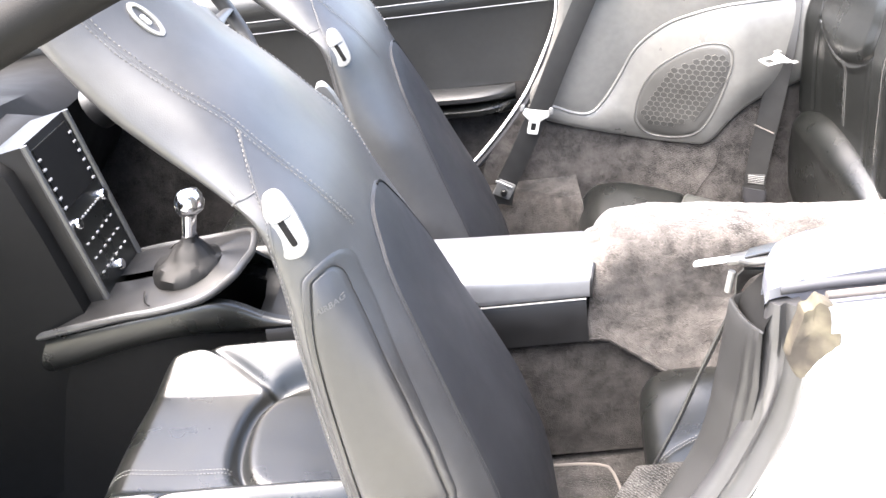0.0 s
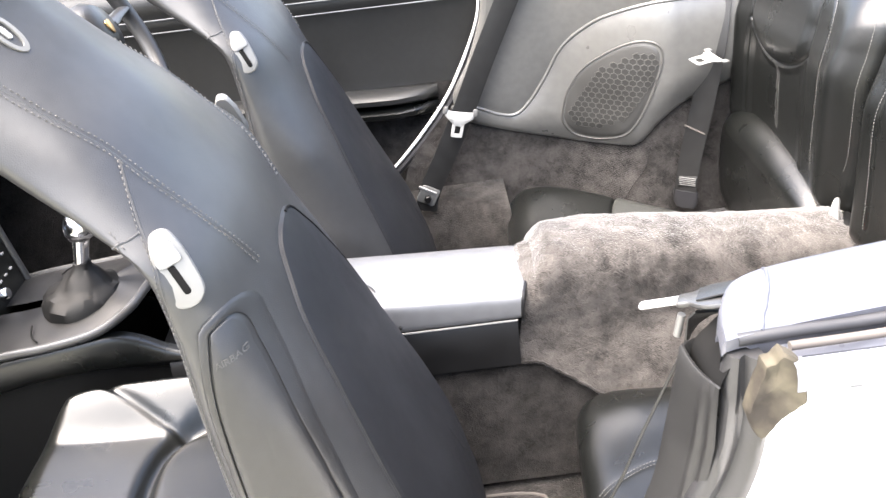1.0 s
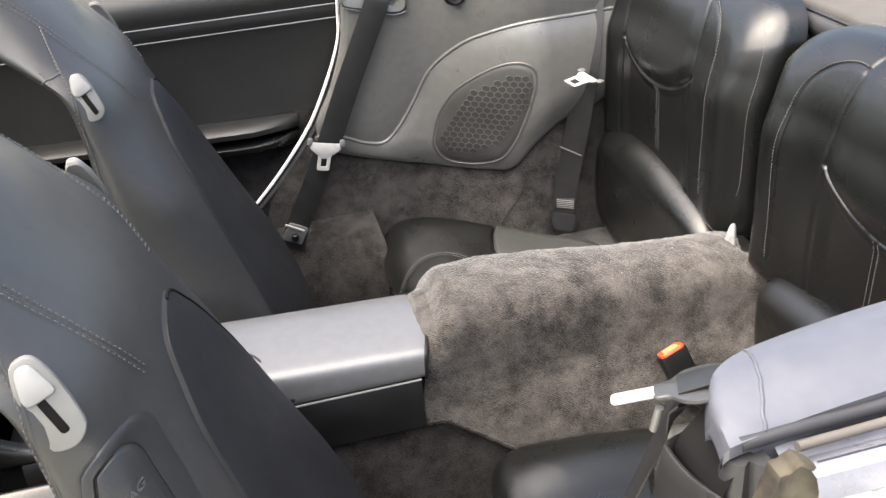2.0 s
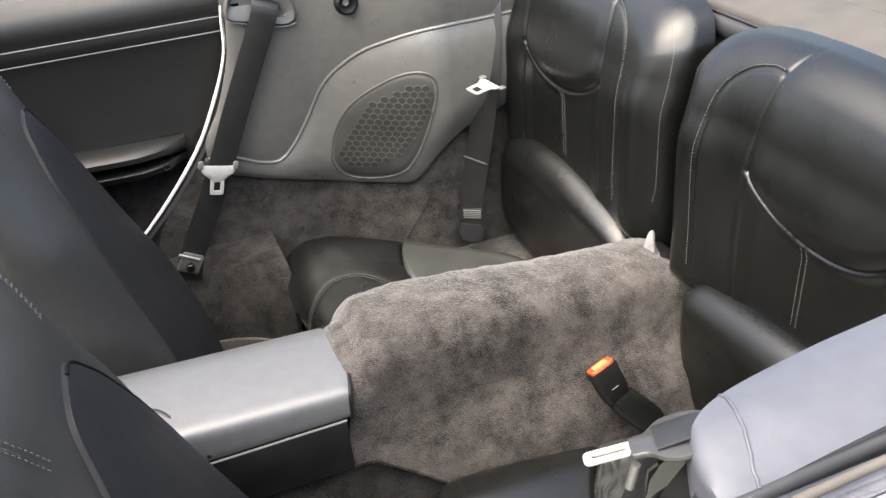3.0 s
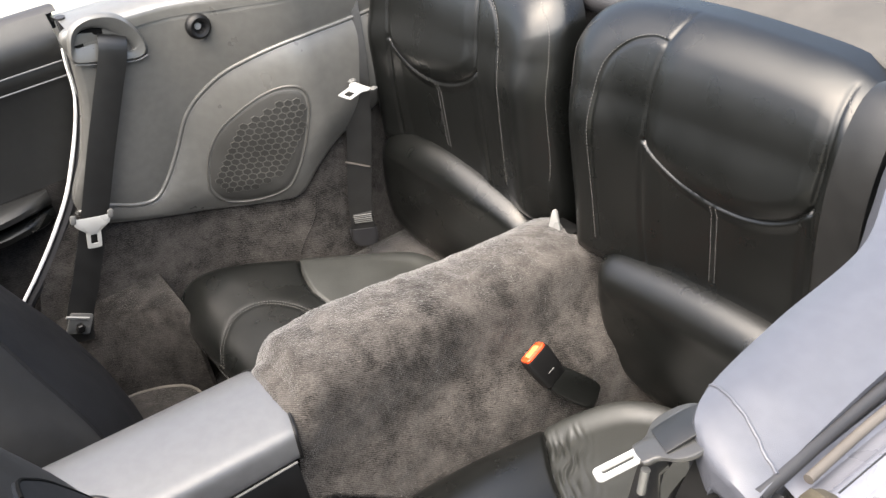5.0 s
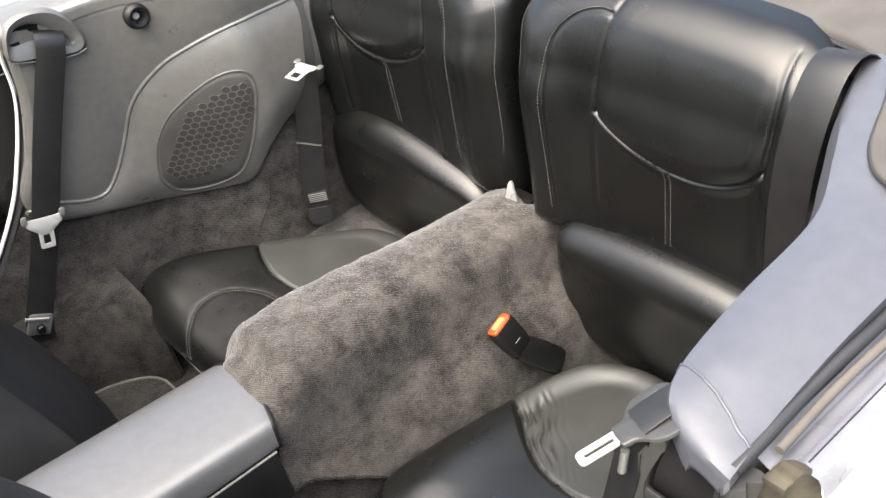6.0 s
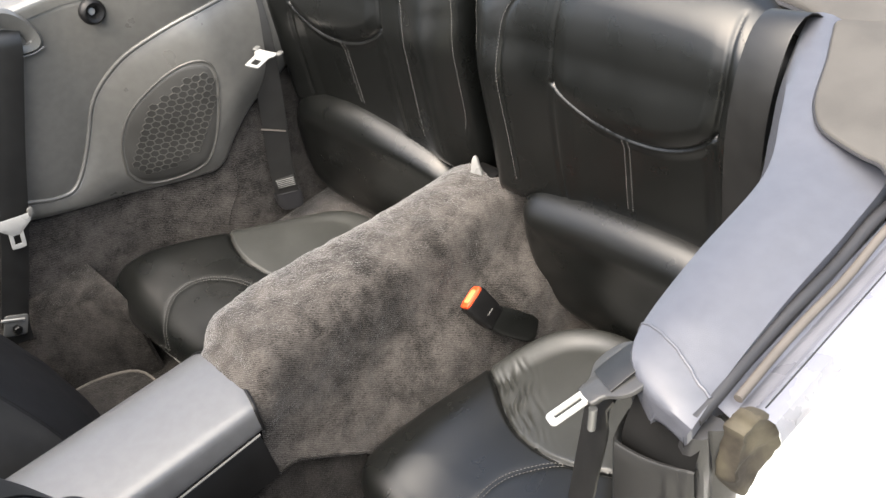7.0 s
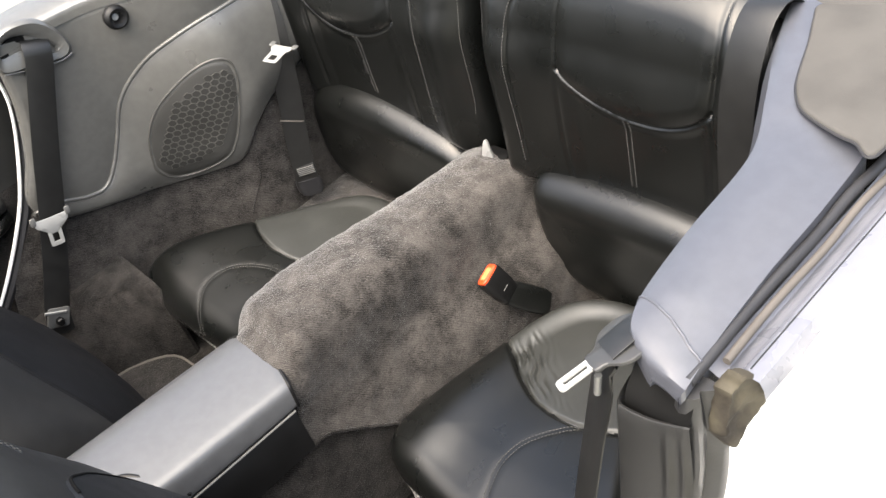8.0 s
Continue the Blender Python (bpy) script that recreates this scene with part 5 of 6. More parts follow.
def console():
    con = thing("centre_console", (-0.1, 0.0, 0.3), "black centre console with a padded armrest lid and gear lever", "car console")
    yc = -0.012
    rings = []
    for x in np.linspace(-0.16, 0.222, 70):
        f = 1.0
        if x > 0.214:
            f = 1 - 0.06 * ((x - 0.214) / 0.008) ** 2
        elif x < -0.14:
            f = 1 - 0.2 * ((-0.14 - x) / 0.02) ** 2
        sec = [(-0.089, 0.582), (-0.0905, 0.587), (-0.0868, 0.603), (-0.0825, 0.612), (-0.0745, 0.6175), (-0.055, 0.6215), (-0.03, 0.6255), (0.0, 0.6285), (0.03, 0.629), (0.055, 0.624), (0.074, 0.613), (0.083, 0.601), (0.085, 0.590), (0.083, 0.582)]
        sec = curve_points(sec, 64)
        r = []
        for y, z in sec:
            zz = 0.582 + (z - 0.582) * (0.72 + 0.28 * f) + 0.05 * (0.222 - x) * min(1, (z - 0.582) / 0.03)
            r.append((x + 0.017 * (1 - (y / 0.09) ** 2) * max(0, x - 0.05) / 0.172, yc + y * (0.97 + 0.03 * f), zz))
        rings.append(r)
    part("armrest_lid", loft(rings), LID, con, "smooth padded armrest lid shining in the daylight")
    part("lid_gap", tube([(x + 0.0025, y, z - 0.001) for x, y, z in rings[-1]], 0.0028, 8), PLASTIC, con, "dark gap round the end of the lid")
    body = []
    for x in (-0.30, -0.16, 0.0, 0.216):
        body.append([(x, yc - 0.098, 0.505), (x, yc - 0.096, 0.53), (x, yc - 0.0925, 0.570), (x, yc - 0.087, 0.579), (x, yc + 0.085, 0.579), (x, yc + 0.0905, 0.570), (x, yc + 0.096, 0.53), (x, yc + 0.098, 0.505)])
    part("console_body", loft(body), PLASTIC, con)
    for s in (-1, 1):
        part("bright_line", tube([(x, yc + s * 0.0925, 0.5805) for x in np.linspace(-0.10, 0.216, 30)], 0.0015, 6), SILVER, con, "thin bright line under the lid")
    groove = curve_points([(-0.034, -0.048, 0.634), (-0.022, -0.040, 0.6345), (-0.010, -0.040, 0.6335), (0.002, -0.049, 0.632), (0.012, -0.063, 0.628), (0.021, -0.077, 0.6205), (0.030, -0.090, 0.604), (0.046, -0.101, 0.588)], 30)
    latch = part("lid_latch", tube(groove, [0.0036 + 0.0012 * math.sin(3.14 * k) for k in np.linspace(0, 1, 30)], 10), PLASTIC, con, "black rounded lid latch")
    tab = [[(x, -0.052 - 0.030 * t + dy, 0.628 + 0.004 * math.sin(3.14 * t) - 0.020 * t * t) for t in np.linspace(0, 1, 10)] for x, dy in ((-0.036, 0.004), (-0.030, 0.0), (-0.015, -0.001), (-0.004, -0.003), (0.004, -0.010), (0.010, -0.020))]
    part("latch_tab", loft(tab, False), LID, latch, "smooth grey finger tab of the latch")
    # upper console with gear lever
    rim_c = [(-0.322, 0.0, 0.672), (-0.326, -0.045, 0.675), (-0.342, -0.085, 0.668), (-0.388, -0.113, 0.652), (-0.46, -0.121, 0.642), (-0.53, -0.122, 0.636), (-0.73, -0.122, 0.607), (-0.90, -0.122, 0.585)]
    rim = curve_points([(x, -y, z) for x, y, z in rim_c[::-1]][:-1] + rim_c, 110)
    part("console_rim", tube(rim, 0.0055, 10, True, 1.3), TRIM, con, "satin silver-grey curved console rim")
    for s in (-1, 1):
        flank = []
        for x, y, z, drop in ((-0.90, 0.120, 0.577, 0.080), (-0.62, 0.120, 0.616, 0.060), (-0.50, 0.118, 0.632, 0.050), (-0.42, 0.113, 0.640, 0.052), (-0.37, 0.104, 0.640, 0.058), (-0.335, 0.094, 0.622, 0.050), (-0.30, 0.092, 0.600, 0.034), (-0.25, 0.094, 0.586, 0.022), (-0.15, 0.094, 0.580, 0.018)):
            prof = [(y - 0.012, z), (y + 0.002, z - 0.06 * drop), (y + 0.006, z - 0.35 * drop), (y + 0.005, z - 0.75 * drop), (y - 0.001, z - drop), (y - 0.010, z - drop - 0.004)]
            flank.append([(x, s * u, v) for u, v in curve_points(prof, 30)])
        flank = [list(map(tuple, r)) for r in np.stack([curve_points([f[k] for f in flank], 60) for k in range(30)], 1)]
        low = [[(x, s * (abs(y) + k), z + dz) for x, y, z in [r[-1] for r in flank]] for k, dz in ((-0.002, 0.002), (0.0, -0.06), (0.006, -0.16), (0.012, -0.30))]
        part("console_side", loft(low, False), DASH, con, "black lower side of the console")
        part("console_flank", loft(flank, False), BLACK, con, "black moulded flank sweeping down to the armrest")
    for s in (-1, 1):
        part("tray_joint", tube(curve_points([(-0.470, s * 0.114, 0.650), (-0.482, s * 0.10, 0.652), (-0.488, s * 0.075, 0.655)], 12), 0.0012, 6), DARK, con)
    deckr = [[(x, y, z + 0.002) for x, y, z in rim], [(x - 0.02, y * 0.8, z + 0.006) for x, y, z in rim], [(x - 0.06, y * 0.1, z + 0.004) for x, y, z in rim]]
    part("console_top", loft(deckr, False), PLASTIC, con)
    well = [[(x, yc + y, z) for y, z in ((-0.10, 0.59), (-0.085, 0.575), (-0.05, 0.56), (0.05, 0.56), (0.085, 0.575), (0.10, 0.59))] for x in (-0.33, -0.25, -0.16)]
    part("console_tray", loft(well, False), PLASTIC, con)
    gl = part("gear_lever", tube([(-0.428, -0.02, 0.66), (-0.412, -0.02, 0.72), (-0.400, -0.02, 0.765)], [0.013, 0.0105, 0.0125], 14), CHROME, con, "polished metal gear lever")
    kn = []
    for z, r in ((0.758, 0.012), (0.764, 0.021), (0.774, 0.0245), (0.788, 0.0235), (0.798, 0.018), (0.802, 0.008)):
        kn.append([(-0.397 + r * math.cos(a), -0.02 + r * math.sin(a), z + 0.1 * r * math.cos(a)) for a in np.linspace(0, 6.2832, 24, endpoint=False)])
    part("knob", loft(kn), CHROME, gl, "chrome and black gear knob")
    boot = []
    for k, z, r in ((0, 0.652, 0.066), (1, 0.668, 0.066), (2, 0.680, 0.056), (3, 0.684, 0.044), (4, 0.692, 0.036), (5, 0.704, 0.026), (6, 0.712, 0.016), (7, 0.722, 0.0135)):
        m = 0.32 if k < 6 else 0.1
        boot.append([(-0.425 + 0.002 * k + r * 0.95 * math.cos(a) * (1 + m * (0.08 * math.sin(5 * a + 0.9 * k) + 0.05 * math.sin(11 * a))), -0.02 + r * 0.9 * math.sin(a) * (1 + m * 0.10 * math.cos(4 * a + 1.2 * k)), z + m * 0.007 * math.sin(6 * a + 1.5 * k)) for a in np.linspace(0, 6.2832, 80, endpoint=False)])
    part("gear_boot", loft(boot), BOOT, con, "folded black leather gear boot")


console()


def dashboard():
    dash = thing("dashboard", (-0.75, 0.0, 0.5), "black dashboard with a centre stack of buttons and a screen", "dashboard")
    rings = []
    for y in np.linspace(-0.68, 0.68, 30):
        k = 0.03 * math.cos(y * 5)
        rings.append([(-1.10, y, 0.84), (-1.00, y, 0.90 + k), (-0.85, y, 0.915 + k), (-0.74, y, 0.90 + k), (-0.70, y, 0.86), (-0.72, y, 0.78), (-0.78, y, 0.66), (-0.88, y, 0.55), (-1.10, y, 0.5)])
    part("dash_body", loft(rings), DASH, dash)
    # centre stack: a leaning face from the console up to the dash
    nb, nt_, w = np.array((-0.561, -0.05, 0.633)), np.array((-0.611, -0.05, 0.901)), np.array((0.0, 0.145, 0.0))
    up = (nt_ - nb) / np.linalg.norm(nt_ - nb)
    out = np.cross(np.array((0, 1.0, 0)), up)
    if out[0] < 0:
        out = -out
    ln = np.linalg.norm(nt_ - nb)

    def face(u, v, h=0.0):
        return nb + w * u + up * v * ln + out * h

    shell = [[face(u, v, h) for u, v in ((-0.09, -0.02), (-0.09, 1.05), (1.09, 1.05), (1.09, -0.02))] for h in (-0.22, -0.008, 0.0)]
    part("stack_shell", loft(shell), PLASTIC, dash)
    around = []
    for y in np.linspace(-0.30, 0.36, 30):
        k = max(0.0, abs(y - 0.02) - 0.115) * 2.4
        around.append([(-0.98, y, 0.905), (-0.70 - k, y, 0.908), (-0.655 - k, y, 0.90), (-0.635 - k, y, 0.88), (-0.612 - k, y, 0.78), (-0.59 - k, y, 0.66), (-0.58 - k, y, 0.60), (-0.62 - k, y, 0.50), (-0.66 - k, y, 0.30)])
    part("stack_surround", loft(around, False), DASH, dash, "dark leather round the centre stack")
    part("stack_face", loft([[face(u, v, h) for u, v in ((0, 0), (0, 1), (1, 1), (1, 0))] for h in (0.0005, 0.003)]), BLACK, dash)
    for u in (-0.07, 1.07):
        part("stack_edge", tube([face(u, v, 0.004) for v in np.linspace(-0.02, 1.05, 8)], 0.006, 8), LIT_LEATHER, dash)
    part("screen", slab([(-0.45, -0.20), (0.45, -0.20), (0.45, 0.20), (-0.45, 0.20)], face(0.5, 0.80, 0.0045), w * 1.0, up * ln, out, 0.003, 0.002), DARK, dash, "dark radio display")
    for i in range(6):
        for u in (0.07, 0.93):
            part("button", slab(rounded_rect(0.010, 0.004, 0.001, 3), face(u, 0.62 + 0.062 * i, 0.0065), (0, 1, 0), up, out, 0.003, 0.0006), BUTTON, dash)
    for u, v in ((0.1, 0.50), (0.9, 0.50), (0.5, 0.10)):
        c = face(u, v, 0.003)
        part("dial", loft([[c + out * h + r * (math.cos(a) * np.array((0, 1.0, 0)) + math.sin(a) * up) for a in np.linspace(0, 6.2832, 18, endpoint=False)] for h, r in ((0, 0.010), (0.008, 0.0095), (0.010, 0.008), (0.0102, 0.001))]), CHROME, dash, "small round dial with a bright edge")
    for i in range(8):
        part("button", slab(rounded_rect(0.006, 0.0035, 0.001, 3), face(0.22 + 0.08 * i, 0.50, 0.0065), (0, 1, 0), up, out, 0.003, 0.0006), BUTTON, dash)
    for j in range(3):
        for i in range(6):
            part("button", slab(rounded_rect(0.008, 0.0035, 0.001, 3), face(0.12 + 0.15 * i, 0.16 + 0.10 * j, 0.0065), (0, 1, 0), up, out, 0.003, 0.0006), BUTTON, dash)
    part("air_vent", slab(rounded_rect(0.07, 0.05, 0.012, 6), (-0.70, -0.13, 0.885), (0.25, 0.97, 0), (-0.2, 0, 0.98), (0.95, -0.2, 0.2), 0.01, 0.004), BLACK, dash)
    part("vent_ring", tube(curve_points([(-0.692, -0.165, 0.865), (-0.695, -0.165, 0.905), (-0.697, -0.135, 0.915), (-0.692, -0.098, 0.905)], 20), 0.003, 6), TRIM, dash)


dashboard()


def steering_wheel():
    st = thing("steering_wheel", (-0.42, 0.36, 0.80), "black leather steering wheel with a small gold emblem shape", "steering wheel")
    c = np.array((-0.418, 0.36, 0.957))
    n = np.array((0.90, 0, 0.43))
    a1 = np.array((0, 1.0, 0))
    a2 = np.cross(n, a1)
    ring = [c + 0.178 * (math.cos(t) * a1 + math.sin(t) * a2) for t in np.linspace(0, 2 * math.pi, 64, endpoint=False)]
    ring.append(ring[0])
    part("rim", tube(ring, 0.0155, 12, False), LIT_LEATHER, st)
    hub = []
    for h, r in ((-0.06, 0.05), (-0.02, 0.066), (0.004, 0.064), (0.018, 0.05), (0.024, 0.02), (0.025, 0.002)):
        hub.append([c + n * h + r * (math.cos(t) * a1 + 0.9 * math.sin(t) * a2) for t in np.linspace(0, 2 * math.pi, 32, endpoint=False)])
    part("hub", loft(hub), LIT_LEATHER, st)
    for t in (0.0, math.pi, -math.pi / 2):
        d = math.cos(t) * a1 + math.sin(t) * a2
        part("spoke", tube([c + d * r + n * 0.002 for r in (0.05, 0.11, 0.175)], [0.02, 0.014, 0.012], 10, True, 0.5), LIT_LEATHER, st)
    gold = metal("gold", (0.7, 0.45, 0.2), 0.35)
    em = curve_points([(-0.009, 0.011), (0.0, 0.013), (0.009, 0.011), (0.009, -0.002), (0.0, -0.013), (-0.009, -0.002)], 24, True)
    part("emblem", slab(em, c + n * 0.0275, a1, a2, n, 0.003, 0.001), gold, st, "gold shield-shaped emblem")
    part("column", tube([c - n * 0.05, c - n * 0.28], 0.045, 16), PLASTIC, st)


steering_wheel()


# ---- front seats ----


def front_seat(yc, near):
    lab = "black leather front seat tilted forward with airbag plate" if near else "black leather driver's seat tilted forward behind the wheel"
    seat = thing("bucket_seat", (-0.3, yc, 0.26), lab, "car seat", "front seats")
    rows = [
        (-0.095, 0.26, 0.114, 0.22, 0.200), (-0.116, 0.42, 0.120, 0.40, 0.213), (-0.128, 0.55, 0.088, 0.54, 0.217), (-0.142, 0.68, 0.024, 0.68, 0.218),
        (-0.150, 0.80, -0.024, 0.79, 0.216), (-0.155, 0.89, -0.060, 0.888, 0.207), (-0.168, 0.955, -0.088, 0.950, 0.199), (-0.206, 0.990, -0.122, 1.000, 0.181),
        (-0.258, 1.028, -0.162, 1.058, 0.162), (-0.312, 1.076, -0.214, 1.114, 0.145), (-0.352, 1.130, -0.262, 1.170, 0.132), (-0.384, 1.186, -0.292, 1.238, 0.122),
        (-0.398, 1.225, -0.325, 1.270, 0.102), (-0.385, 1.262, -0.345, 1.288, 0.055),
    ]
    rows = curve_points(rows, 90)
    half = [(0.00, 0.10), (0.25, 0.05), (0.55, -0.01), (0.78, -0.015), (0.93, 0.05), (1.0, 0.18), (1.0, 0.38), (0.985, 0.58), (0.93, 0.74), (0.80, 0.86), (0.60, 0.945), (0.35, 0.985), (0.0, 1.0)]
    round_half = half[:6] + [(0.985, 0.33), (0.945, 0.48), (0.87, 0.62), (0.74, 0.75), (0.56, 0.86), (0.33, 0.94), (0.0, 1.0)]
    sec = curve_points([(u, v) for u, v in half] + [(-u, v) for u, v in half[-2:0:-1]], 96, True)
    soft_sec = curve_points([(u, v) for u, v in round_half] + [(-u, v) for u, v in round_half[-2:0:-1]], 96, True)
    rings = []
    for xf, zf, xr, zr, w in rows:
        k = min(1.0, max(0.0, (zf - 0.78) / 0.13))
        k = k * k * (3 - 2 * k)
        rings.append([(xf + (xr - xf) * v, yc + u * w, zf + (zr - zf) * v) for u, v in sec + (soft_sec - sec) * k])
    geo = loft(rings)
    back = part("backrest", geo, LIT_LEATHER, seat)
    tree = surface_tree(geo)

    def lay(points, n=120, lift=0.0007):
        return snap(tree, curve_points(points, n), lift)

    so = -1 if near else 1  # outboard side

    def sewn(points, off=0.0, name="stitching"):
        p, nn = lay(points)
        part(name, stitches(p + nn * 0.0006, nn, 0.0036, 0.0024, 0.0010, 0.0005), SEAT_THREAD, seat)

    for k in (-1, 1):
        w = k
        # side seam, front bolster seam, shoulder seam
        front = [(-0.128, yc + w * 0.215, 0.50), (-0.136, yc + w * 0.218, 0.60), (-0.146, yc + w * 0.217, 0.74), (-0.150, yc + w * 0.212, 0.85), (-0.150, yc + w * 0.204, 0.93), (-0.149, yc + w * 0.197, 0.966), (-0.156, yc + w * 0.180, 0.995), (-0.161, yc + w * 0.157, 1.024), (-0.168, yc + w * 0.129, 1.051)]
        sewn(front)
        p, nn = lay([(x + 0.004, y, z) for x, y, z in front], 100, -0.0004)
        part("seam_roll", tube(p, 0.0014, 6), LIT_LEATHER, seat)
        shoulder = [(-0.335, yc + w * 0.108, 1.198), (-0.30, yc + w * 0.119, 1.166), (-0.272, yc + w * 0.124, 1.136), (-0.227, yc + w * 0.126, 1.098), (-0.181, yc + w * 0.125, 1.063), (-0.143, yc + w * 0.129, 1.032), (-0.110, yc + w * 0.127, 1.001), (-0.081, yc + w * 0.122, 0.962), (-0.060, yc + w * 0.105, 0.914)]
        for dz in (-0.0045, 0.0045):
            sewn([(x + dz * 0.5, y - w * dz * 0.8, z + dz * 0.6) for x, y, z in shoulder])
        p, nn = lay(shoulder, 100, -0.0006)
        part("seam_roll", tube(p, 0.0013, 6), LIT_LEATHER, seat)
        cross = [(-0.156, yc + w * 0.180, 0.995), (-0.168, yc + w * 0.184, 0.988), (-0.184, yc + w * 0.182, 0.980)]
        p, nn = lay(cross, 30, -0.0002)
        part("seam_roll", tube(p, 0.0012, 6), LIT_LEATHER, seat)
        under = [(-0.186, yc + w * 0.186, 0.975), (-0.206, yc + w * 0.168, 0.992), (-0.258, yc + w * 0.151, 1.030), (-0.312, yc + w * 0.135, 1.078), (-0.352, yc + w * 0.123, 1.132), (-0.384, yc + w * 0.112, 1.186)]
        for dz in (0.010, 0.015):
            sewn([(x + dz, y + w * dz * 0.4, z + dz * 0.6) for x, y, z in under])
    # hard back cover
    o = curve_points([(0.0, 0.905), (0.030, 0.902), (0.052, 0.892), (0.072, 0.872), (0.104, 0.832), (0.135, 0.755), (0.165, 0.64), (0.190, 0.50), (0.200, 0.40), (0.195, 0.28), (0.0, 0.25), (-0.195, 0.28), (-0.200, 0.40), (-0.190, 0.50), (-0.165, 0.64), (-0.135, 0.755), (-0.104, 0.832), (-0.072, 0.872), (-0.052, 0.892), (-0.030, 0.902)], 120, True)
    c = np.array((0.0, 0.55))
    rings = []
    for k, lift in ((1.0, -0.002), (0.995, 0.004), (0.97, 0.006), (0.85, 0.007), (0.65, 0.008), (0.4, 0.008), (0.15, 0.008)):
        ring = []
        for u, z in c + (o - c) * k:
            hit, nrm, _, _ = tree.ray_cast(Vector((0.5, yc + u, z)), Vector((-1, 0, 0)))
            x = hit.x if hit else 0.1
            ring.append((x + lift, yc + u, z))
        rings.append(ring)
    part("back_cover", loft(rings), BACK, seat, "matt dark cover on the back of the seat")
    edge = rings[1]
    part("cover_piping", tube([p for p in edge if p[1] < yc], 0.0009, 6), BACK, seat)
    part("cover_welt", tube([p for p in edge if p[1] > yc + 0.002 and p[2] > 0.30], 0.0018, 6), DARK, seat, "black welt along the seat cover")
    part("bright_hem", tube([(x + 0.002, y, z) for x, y, z in edge if y > yc and z < 0.5][::2], 0.0012, 6), EDGE, seat)
    # silver release sliders on both shoulders
    for k in (-1, 1):
        O = np.array((-0.117, yc + k * 0.213, 0.966))
        hit, nrm, _, _ = tree.find_nearest(Vector(O))
        N = np.array((0.10, k * 1.0, 0.28))
        N = N / np.linalg.norm(N)
        B = np.array((-0.18, 0, 0.98))
        B = B - N * (B @ N)
        B = B / np.linalg.norm(B)
        A = np.cross(B, N)
        out = (1.16 if k == so else 1.0) * curve_points([(-0.006, 0.034), (0.006, 0.034), (0.013, 0.018), (0.0165, -0.006), (0.016, -0.020), (0.006, -0.029), (-0.008, -0.027), (-0.0145, -0.014), (-0.014, 0.008), (-0.011, 0.024)], 50, True)
        at = np.array(hit) + N * 0.004
        sl = part("release_plate", slab(out, at, A, B, N, 0.008, 0.0025), SILVER, seat, "silver-painted release plate")
        turn = math.radians(-12 * k)
        As, Bs = A * math.cos(turn) + B * math.sin(turn), B * math.cos(turn) - A * math.sin(turn)
        part("release_slot", slab(rounded_rect(0.0068, 0.031, 0.0028, 5), at + N * 0.0006 - B * 0.006 - A * 0.002 * k, As, Bs, N, 0.002, 0.0004), DARK, seat)
        part("release_slider", slab(curve_points([(-0.006, 0.013), (0.004, 0.013), (0.0095, 0.001), (0.0118, -0.010), (0.004, -0.013), (-0.004, -0.0145), (-0.0112, -0.0125), (-0.0105, 0.0)], 40, True) * np.array((-k, 1.0)), at + N * 0.003 + B * 0.0215, A, B, N, 0.006, 0.0022), BUTTON, seat, "pale sliding button")
    # oval guide on the headrest
    hit, nrm, _, _ = tree.find_nearest(Vector((-0.252, yc - 0.072, 1.158)))
    N = np.array(nrm)
    N = N if N[2] > 0 else -N
    A = np.cross((0, 1.0, 0), N)
    A = A / np.linalg.norm(A)
    B = np.cross(N, A)
    ov = [(0.028 * math.cos(t), 0.015 * math.sin(t)) for t in np.linspace(0, 6.2832, 40, endpoint=False)]
    oi = [(0.021 * math.cos(t), 0.0095 * math.sin(t)) for t in np.linspace(0, 6.2832, 40, endpoint=False)]
    part("guide_ring", plate_with_hole(ov, oi, np.array(hit), A * 0.86, B * 0.86, N, 0.0026), STEEL_DARK, seat, "oval silver-grey ring on the headrest")
    part("guide_slot", slab(rounded_rect(0.014, 0.006, 0.0028, 5), np.array(hit) + N * 0.002, A, B, N, 0.003, 0.0008), STEEL, seat)
    # airbag plate on the outboard side
    for k in ((so,)):
        po = curve_points([(-0.124, 0.895), (-0.118, 0.915), (-0.095, 0.922), (-0.078, 0.910), (-0.066, 0.88), (-0.040, 0.785), (-0.008, 0.64), (-0.004, 0.615), (-0.012, 0.595), (-0.060, 0.585), (-0.100, 0.590), (-0.112, 0.61), (-0.122, 0.72), (-0.128, 0.83)], 100, True)
        po = po + np.array((-0.003, -0.014))
        po[:, 0] += 0.010 * np.clip((po[:, 0] + 0.07) / 0.05, 0, 1)
        c = po.mean(0)

        def on_side(q, lift):
            res = []
            for x, z in q:
                hit, nrm, _, _ = tree.ray_cast(Vector((x, yc + k * 0.6, z)), Vector((0, -k, 0)))
                res.append((x, (hit.y if hit else yc + k * 0.21) + k * lift, z))
            return res

        normal = np.gradient(np.vstack([po[-1:], po, po[:1]]), axis=0)[1:-1]
        normal = np.stack([normal[:, 1], -normal[:, 0]], 1) / np.linalg.norm(normal, axis=1, keepdims=True)
        if ((po + normal * 0.01 - c) ** 2).sum() > ((po - c) ** 2).sum():
            normal = -normal

        def inset(d):
            return po + normal * d

        rings = [on_side(inset(d), l) for d, l in ((-0.003, -0.003), (0.0, -0.002), (0.001, 0.003), (0.0025, 0.0042), (0.008, 0.0045), (0.0092, 0.0038), (0.0098, 0.001), (0.0112, 0.001), (0.0118, 0.0042), (0.013, 0.0052))]
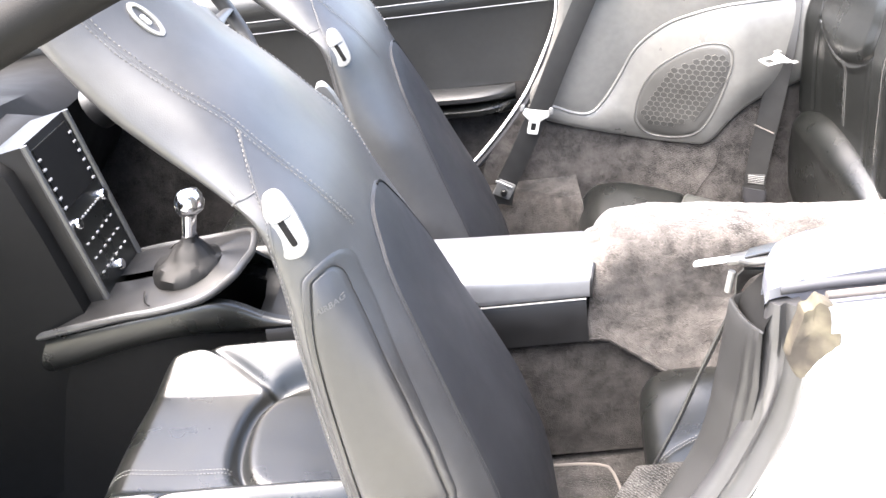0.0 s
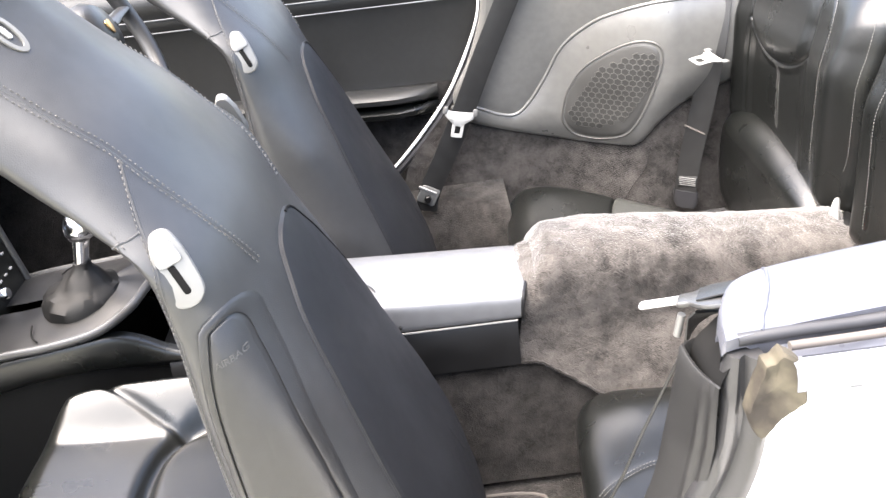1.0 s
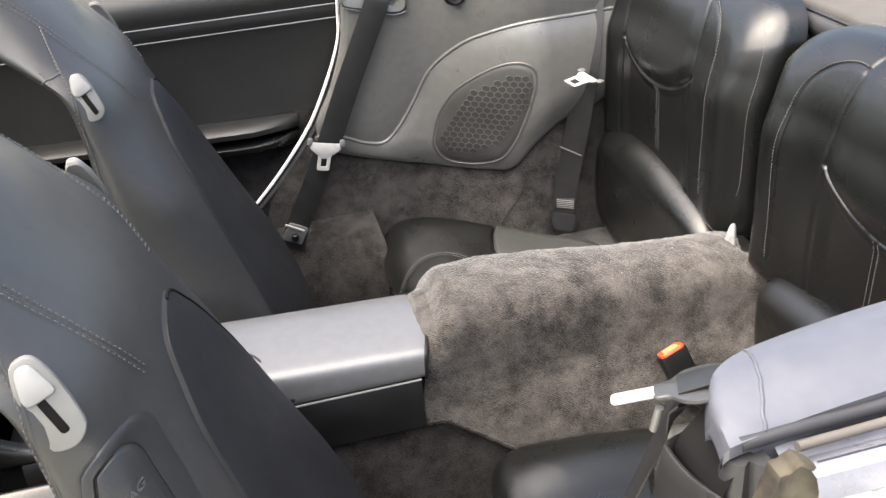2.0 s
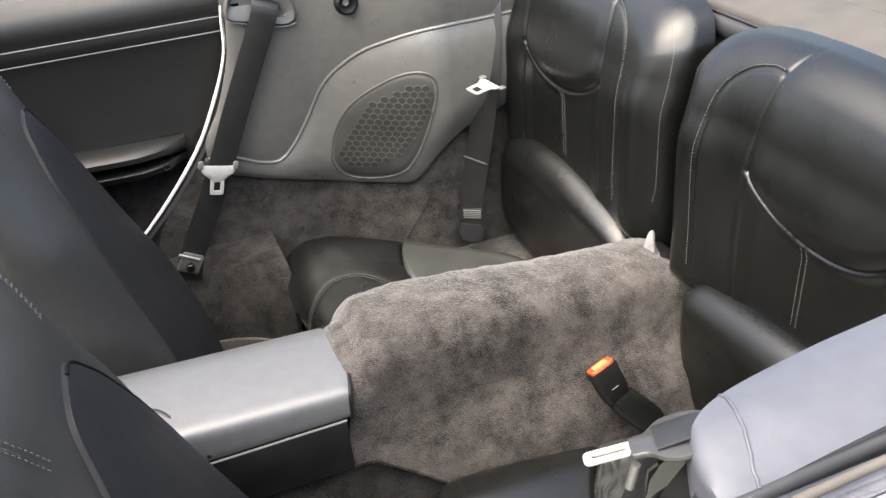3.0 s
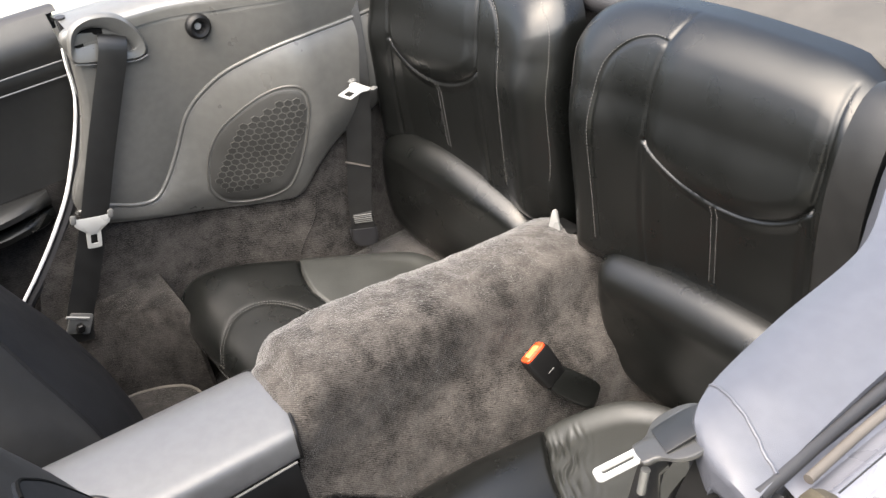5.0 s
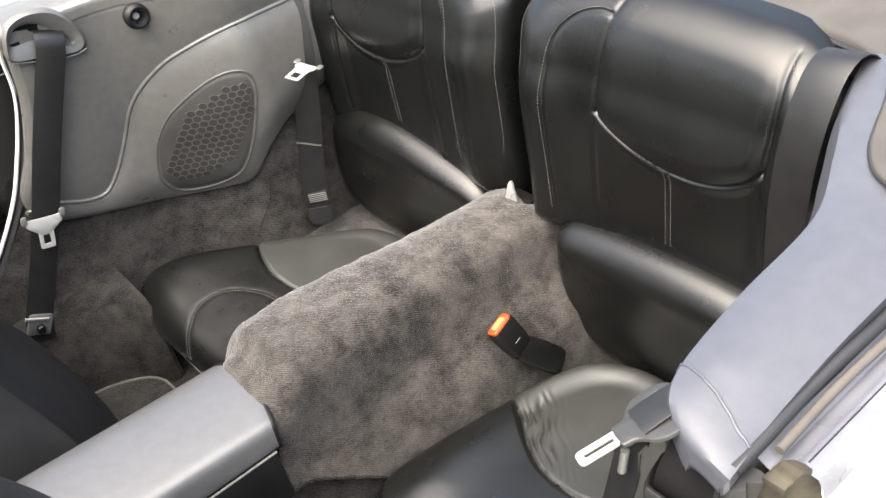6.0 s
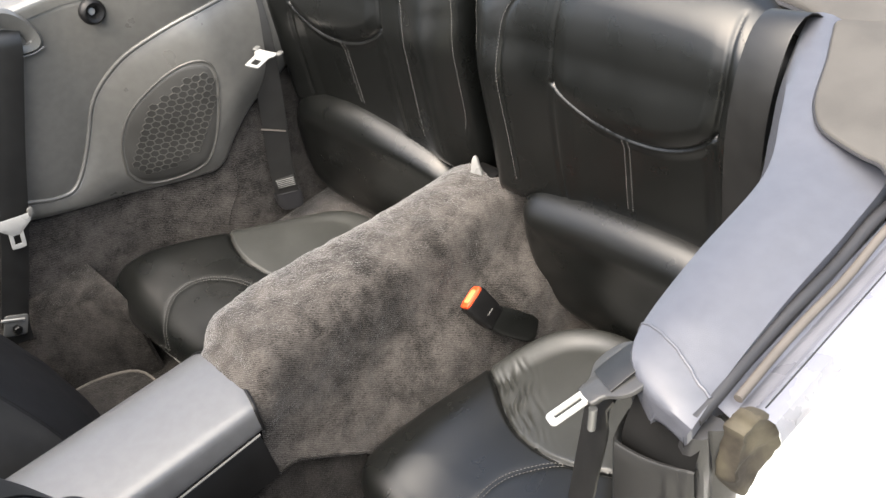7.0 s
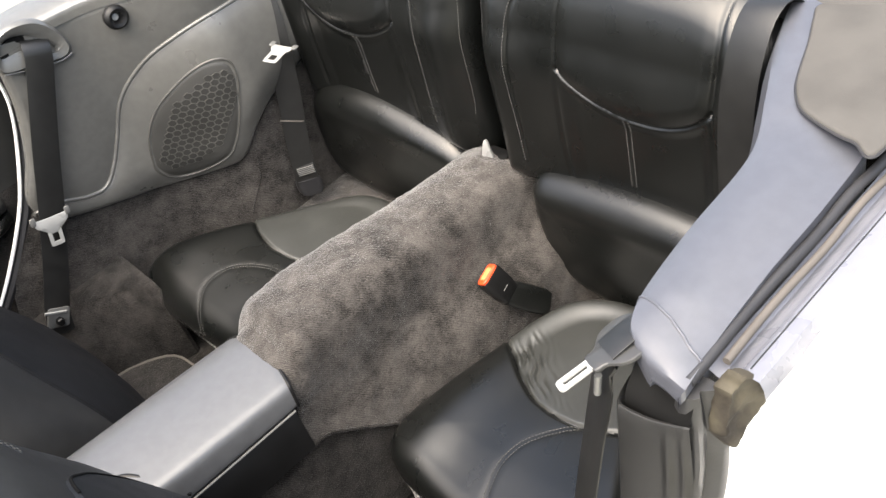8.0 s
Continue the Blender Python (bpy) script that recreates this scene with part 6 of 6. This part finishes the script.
        core = inset(0.013)
        rings += [on_side(c + (core - c) * q, 0.0056) for q in (0.8, 0.5, 0.2)]
        part("airbag_plate", loft(rings), PLATE, seat, "dark grey airbag cover plate")
        if near:
            fc = bpy.data.curves.new("airbag_lettering", "FONT")
            fc.body = "AIRBAG"
            fc.size, fc.extrude, fc.align_x, fc.align_y = 0.0085, 0.0012, "CENTER", "CENTER"
            fc.materials.append(LETTER)
            ob = new("lettering", fc)
            at = on_side([(-0.100, 0.865)], 0.0075)[0]
            right, upv = Vector((0.985, 0, 0.17)), Vector((-0.17, 0, 0.985))
            outv = right.cross(upv)
            m3 = Matrix((right, upv, outv)).transposed().to_4x4()
            ob.matrix_world = Matrix.Translation(at) @ m3
            deps = bpy.context.evaluated_depsgraph_get()
            me = bpy.data.meshes.new_from_object(ob.evaluated_get(deps))
            vs = []
            for v in me.vertices:
                q = ob.matrix_basis @ v.co
                vs.append((q.x, on_side([(q.x, q.z)], 0.0058 + v.co.z * 0.6)[0][1], q.z))
            fs = [list(p.vertices) for p in me.polygons]
            bpy.data.objects.remove(ob)
            part("lettering", (vs, fs), GRILLE, seat, "raised AIRBAG lettering", smooth=False)
    # seat cushion
    out = [(-0.20, -0.10), (-0.212, -0.22), (-0.215, -0.35), (-0.205, -0.44), (-0.17, -0.482), (-0.08, -0.498), (0.08, -0.498), (0.17, -0.482), (0.205, -0.44), (0.215, -0.35), (0.212, -0.22), (0.20, -0.10), (0.10, -0.07), (-0.10, -0.07)]

    def bulge(a, b):
        side = np.clip((np.abs(a) - 0.10) / 0.07, 0, 1)
        side = side * side * (3 - 2 * side)
        lip = np.clip((-0.33 - b) / 0.12, 0, 1)
        return 0.056 * side - 0.02 * np.clip((b + 0.30) / 0.2, 0, 1) * (1 - side) + 0.012 * lip * lip * (1 - side)

    seams = []
    for k in (-1, 1):
        seams.append(([(k * 0.105, -0.275), (k * 0.14, -0.335), (k * 0.175, -0.40), (k * 0.198, -0.45)], 0.006, 0.006))
    seams.append(([(0.120, -0.09), (0.125, -0.20), (0.112, -0.265), (0.07, -0.298), (0.0, -0.308), (-0.07, -0.298), (-0.112, -0.265), (-0.125, -0.20), (-0.12, -0.09)], 0.016, 0.011))
    pad = Pad(out, (0, yc, 0.46), (0, 1, 0), (1, 0, 0), (0, 0, 1), 0.075, 0.04, 0.012, seams, bulge, 400, 100)
    # the cushion keeps the black leather; the backrest has the lit copy
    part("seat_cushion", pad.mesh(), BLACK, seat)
    for off in (-0.004, 0.004):
        part("stitching", pad_stitches(pad, [(-0.070, -0.31), (-0.068, -0.38), (-0.066, -0.44), (-0.064, -0.485)], off), THREAD, seat)
    skirt = [[(b, yc + a * k, z) for a, b in pad.edge] for z, k in ((0.462, 1.0), (0.40, 0.99), (0.34, 0.94))]
    part("cushion_side", loft(skirt, True, False), BLACK, seat)
    part("seat_rail", box((-0.42, yc - 0.17, 0.235), (0.0, yc + 0.17, 0.345), 0.01), PLASTIC, seat)
    return seat


front_seat(-0.332, True).location.x += 0.012
front_seat(0.332, False).location.x -= 0.010
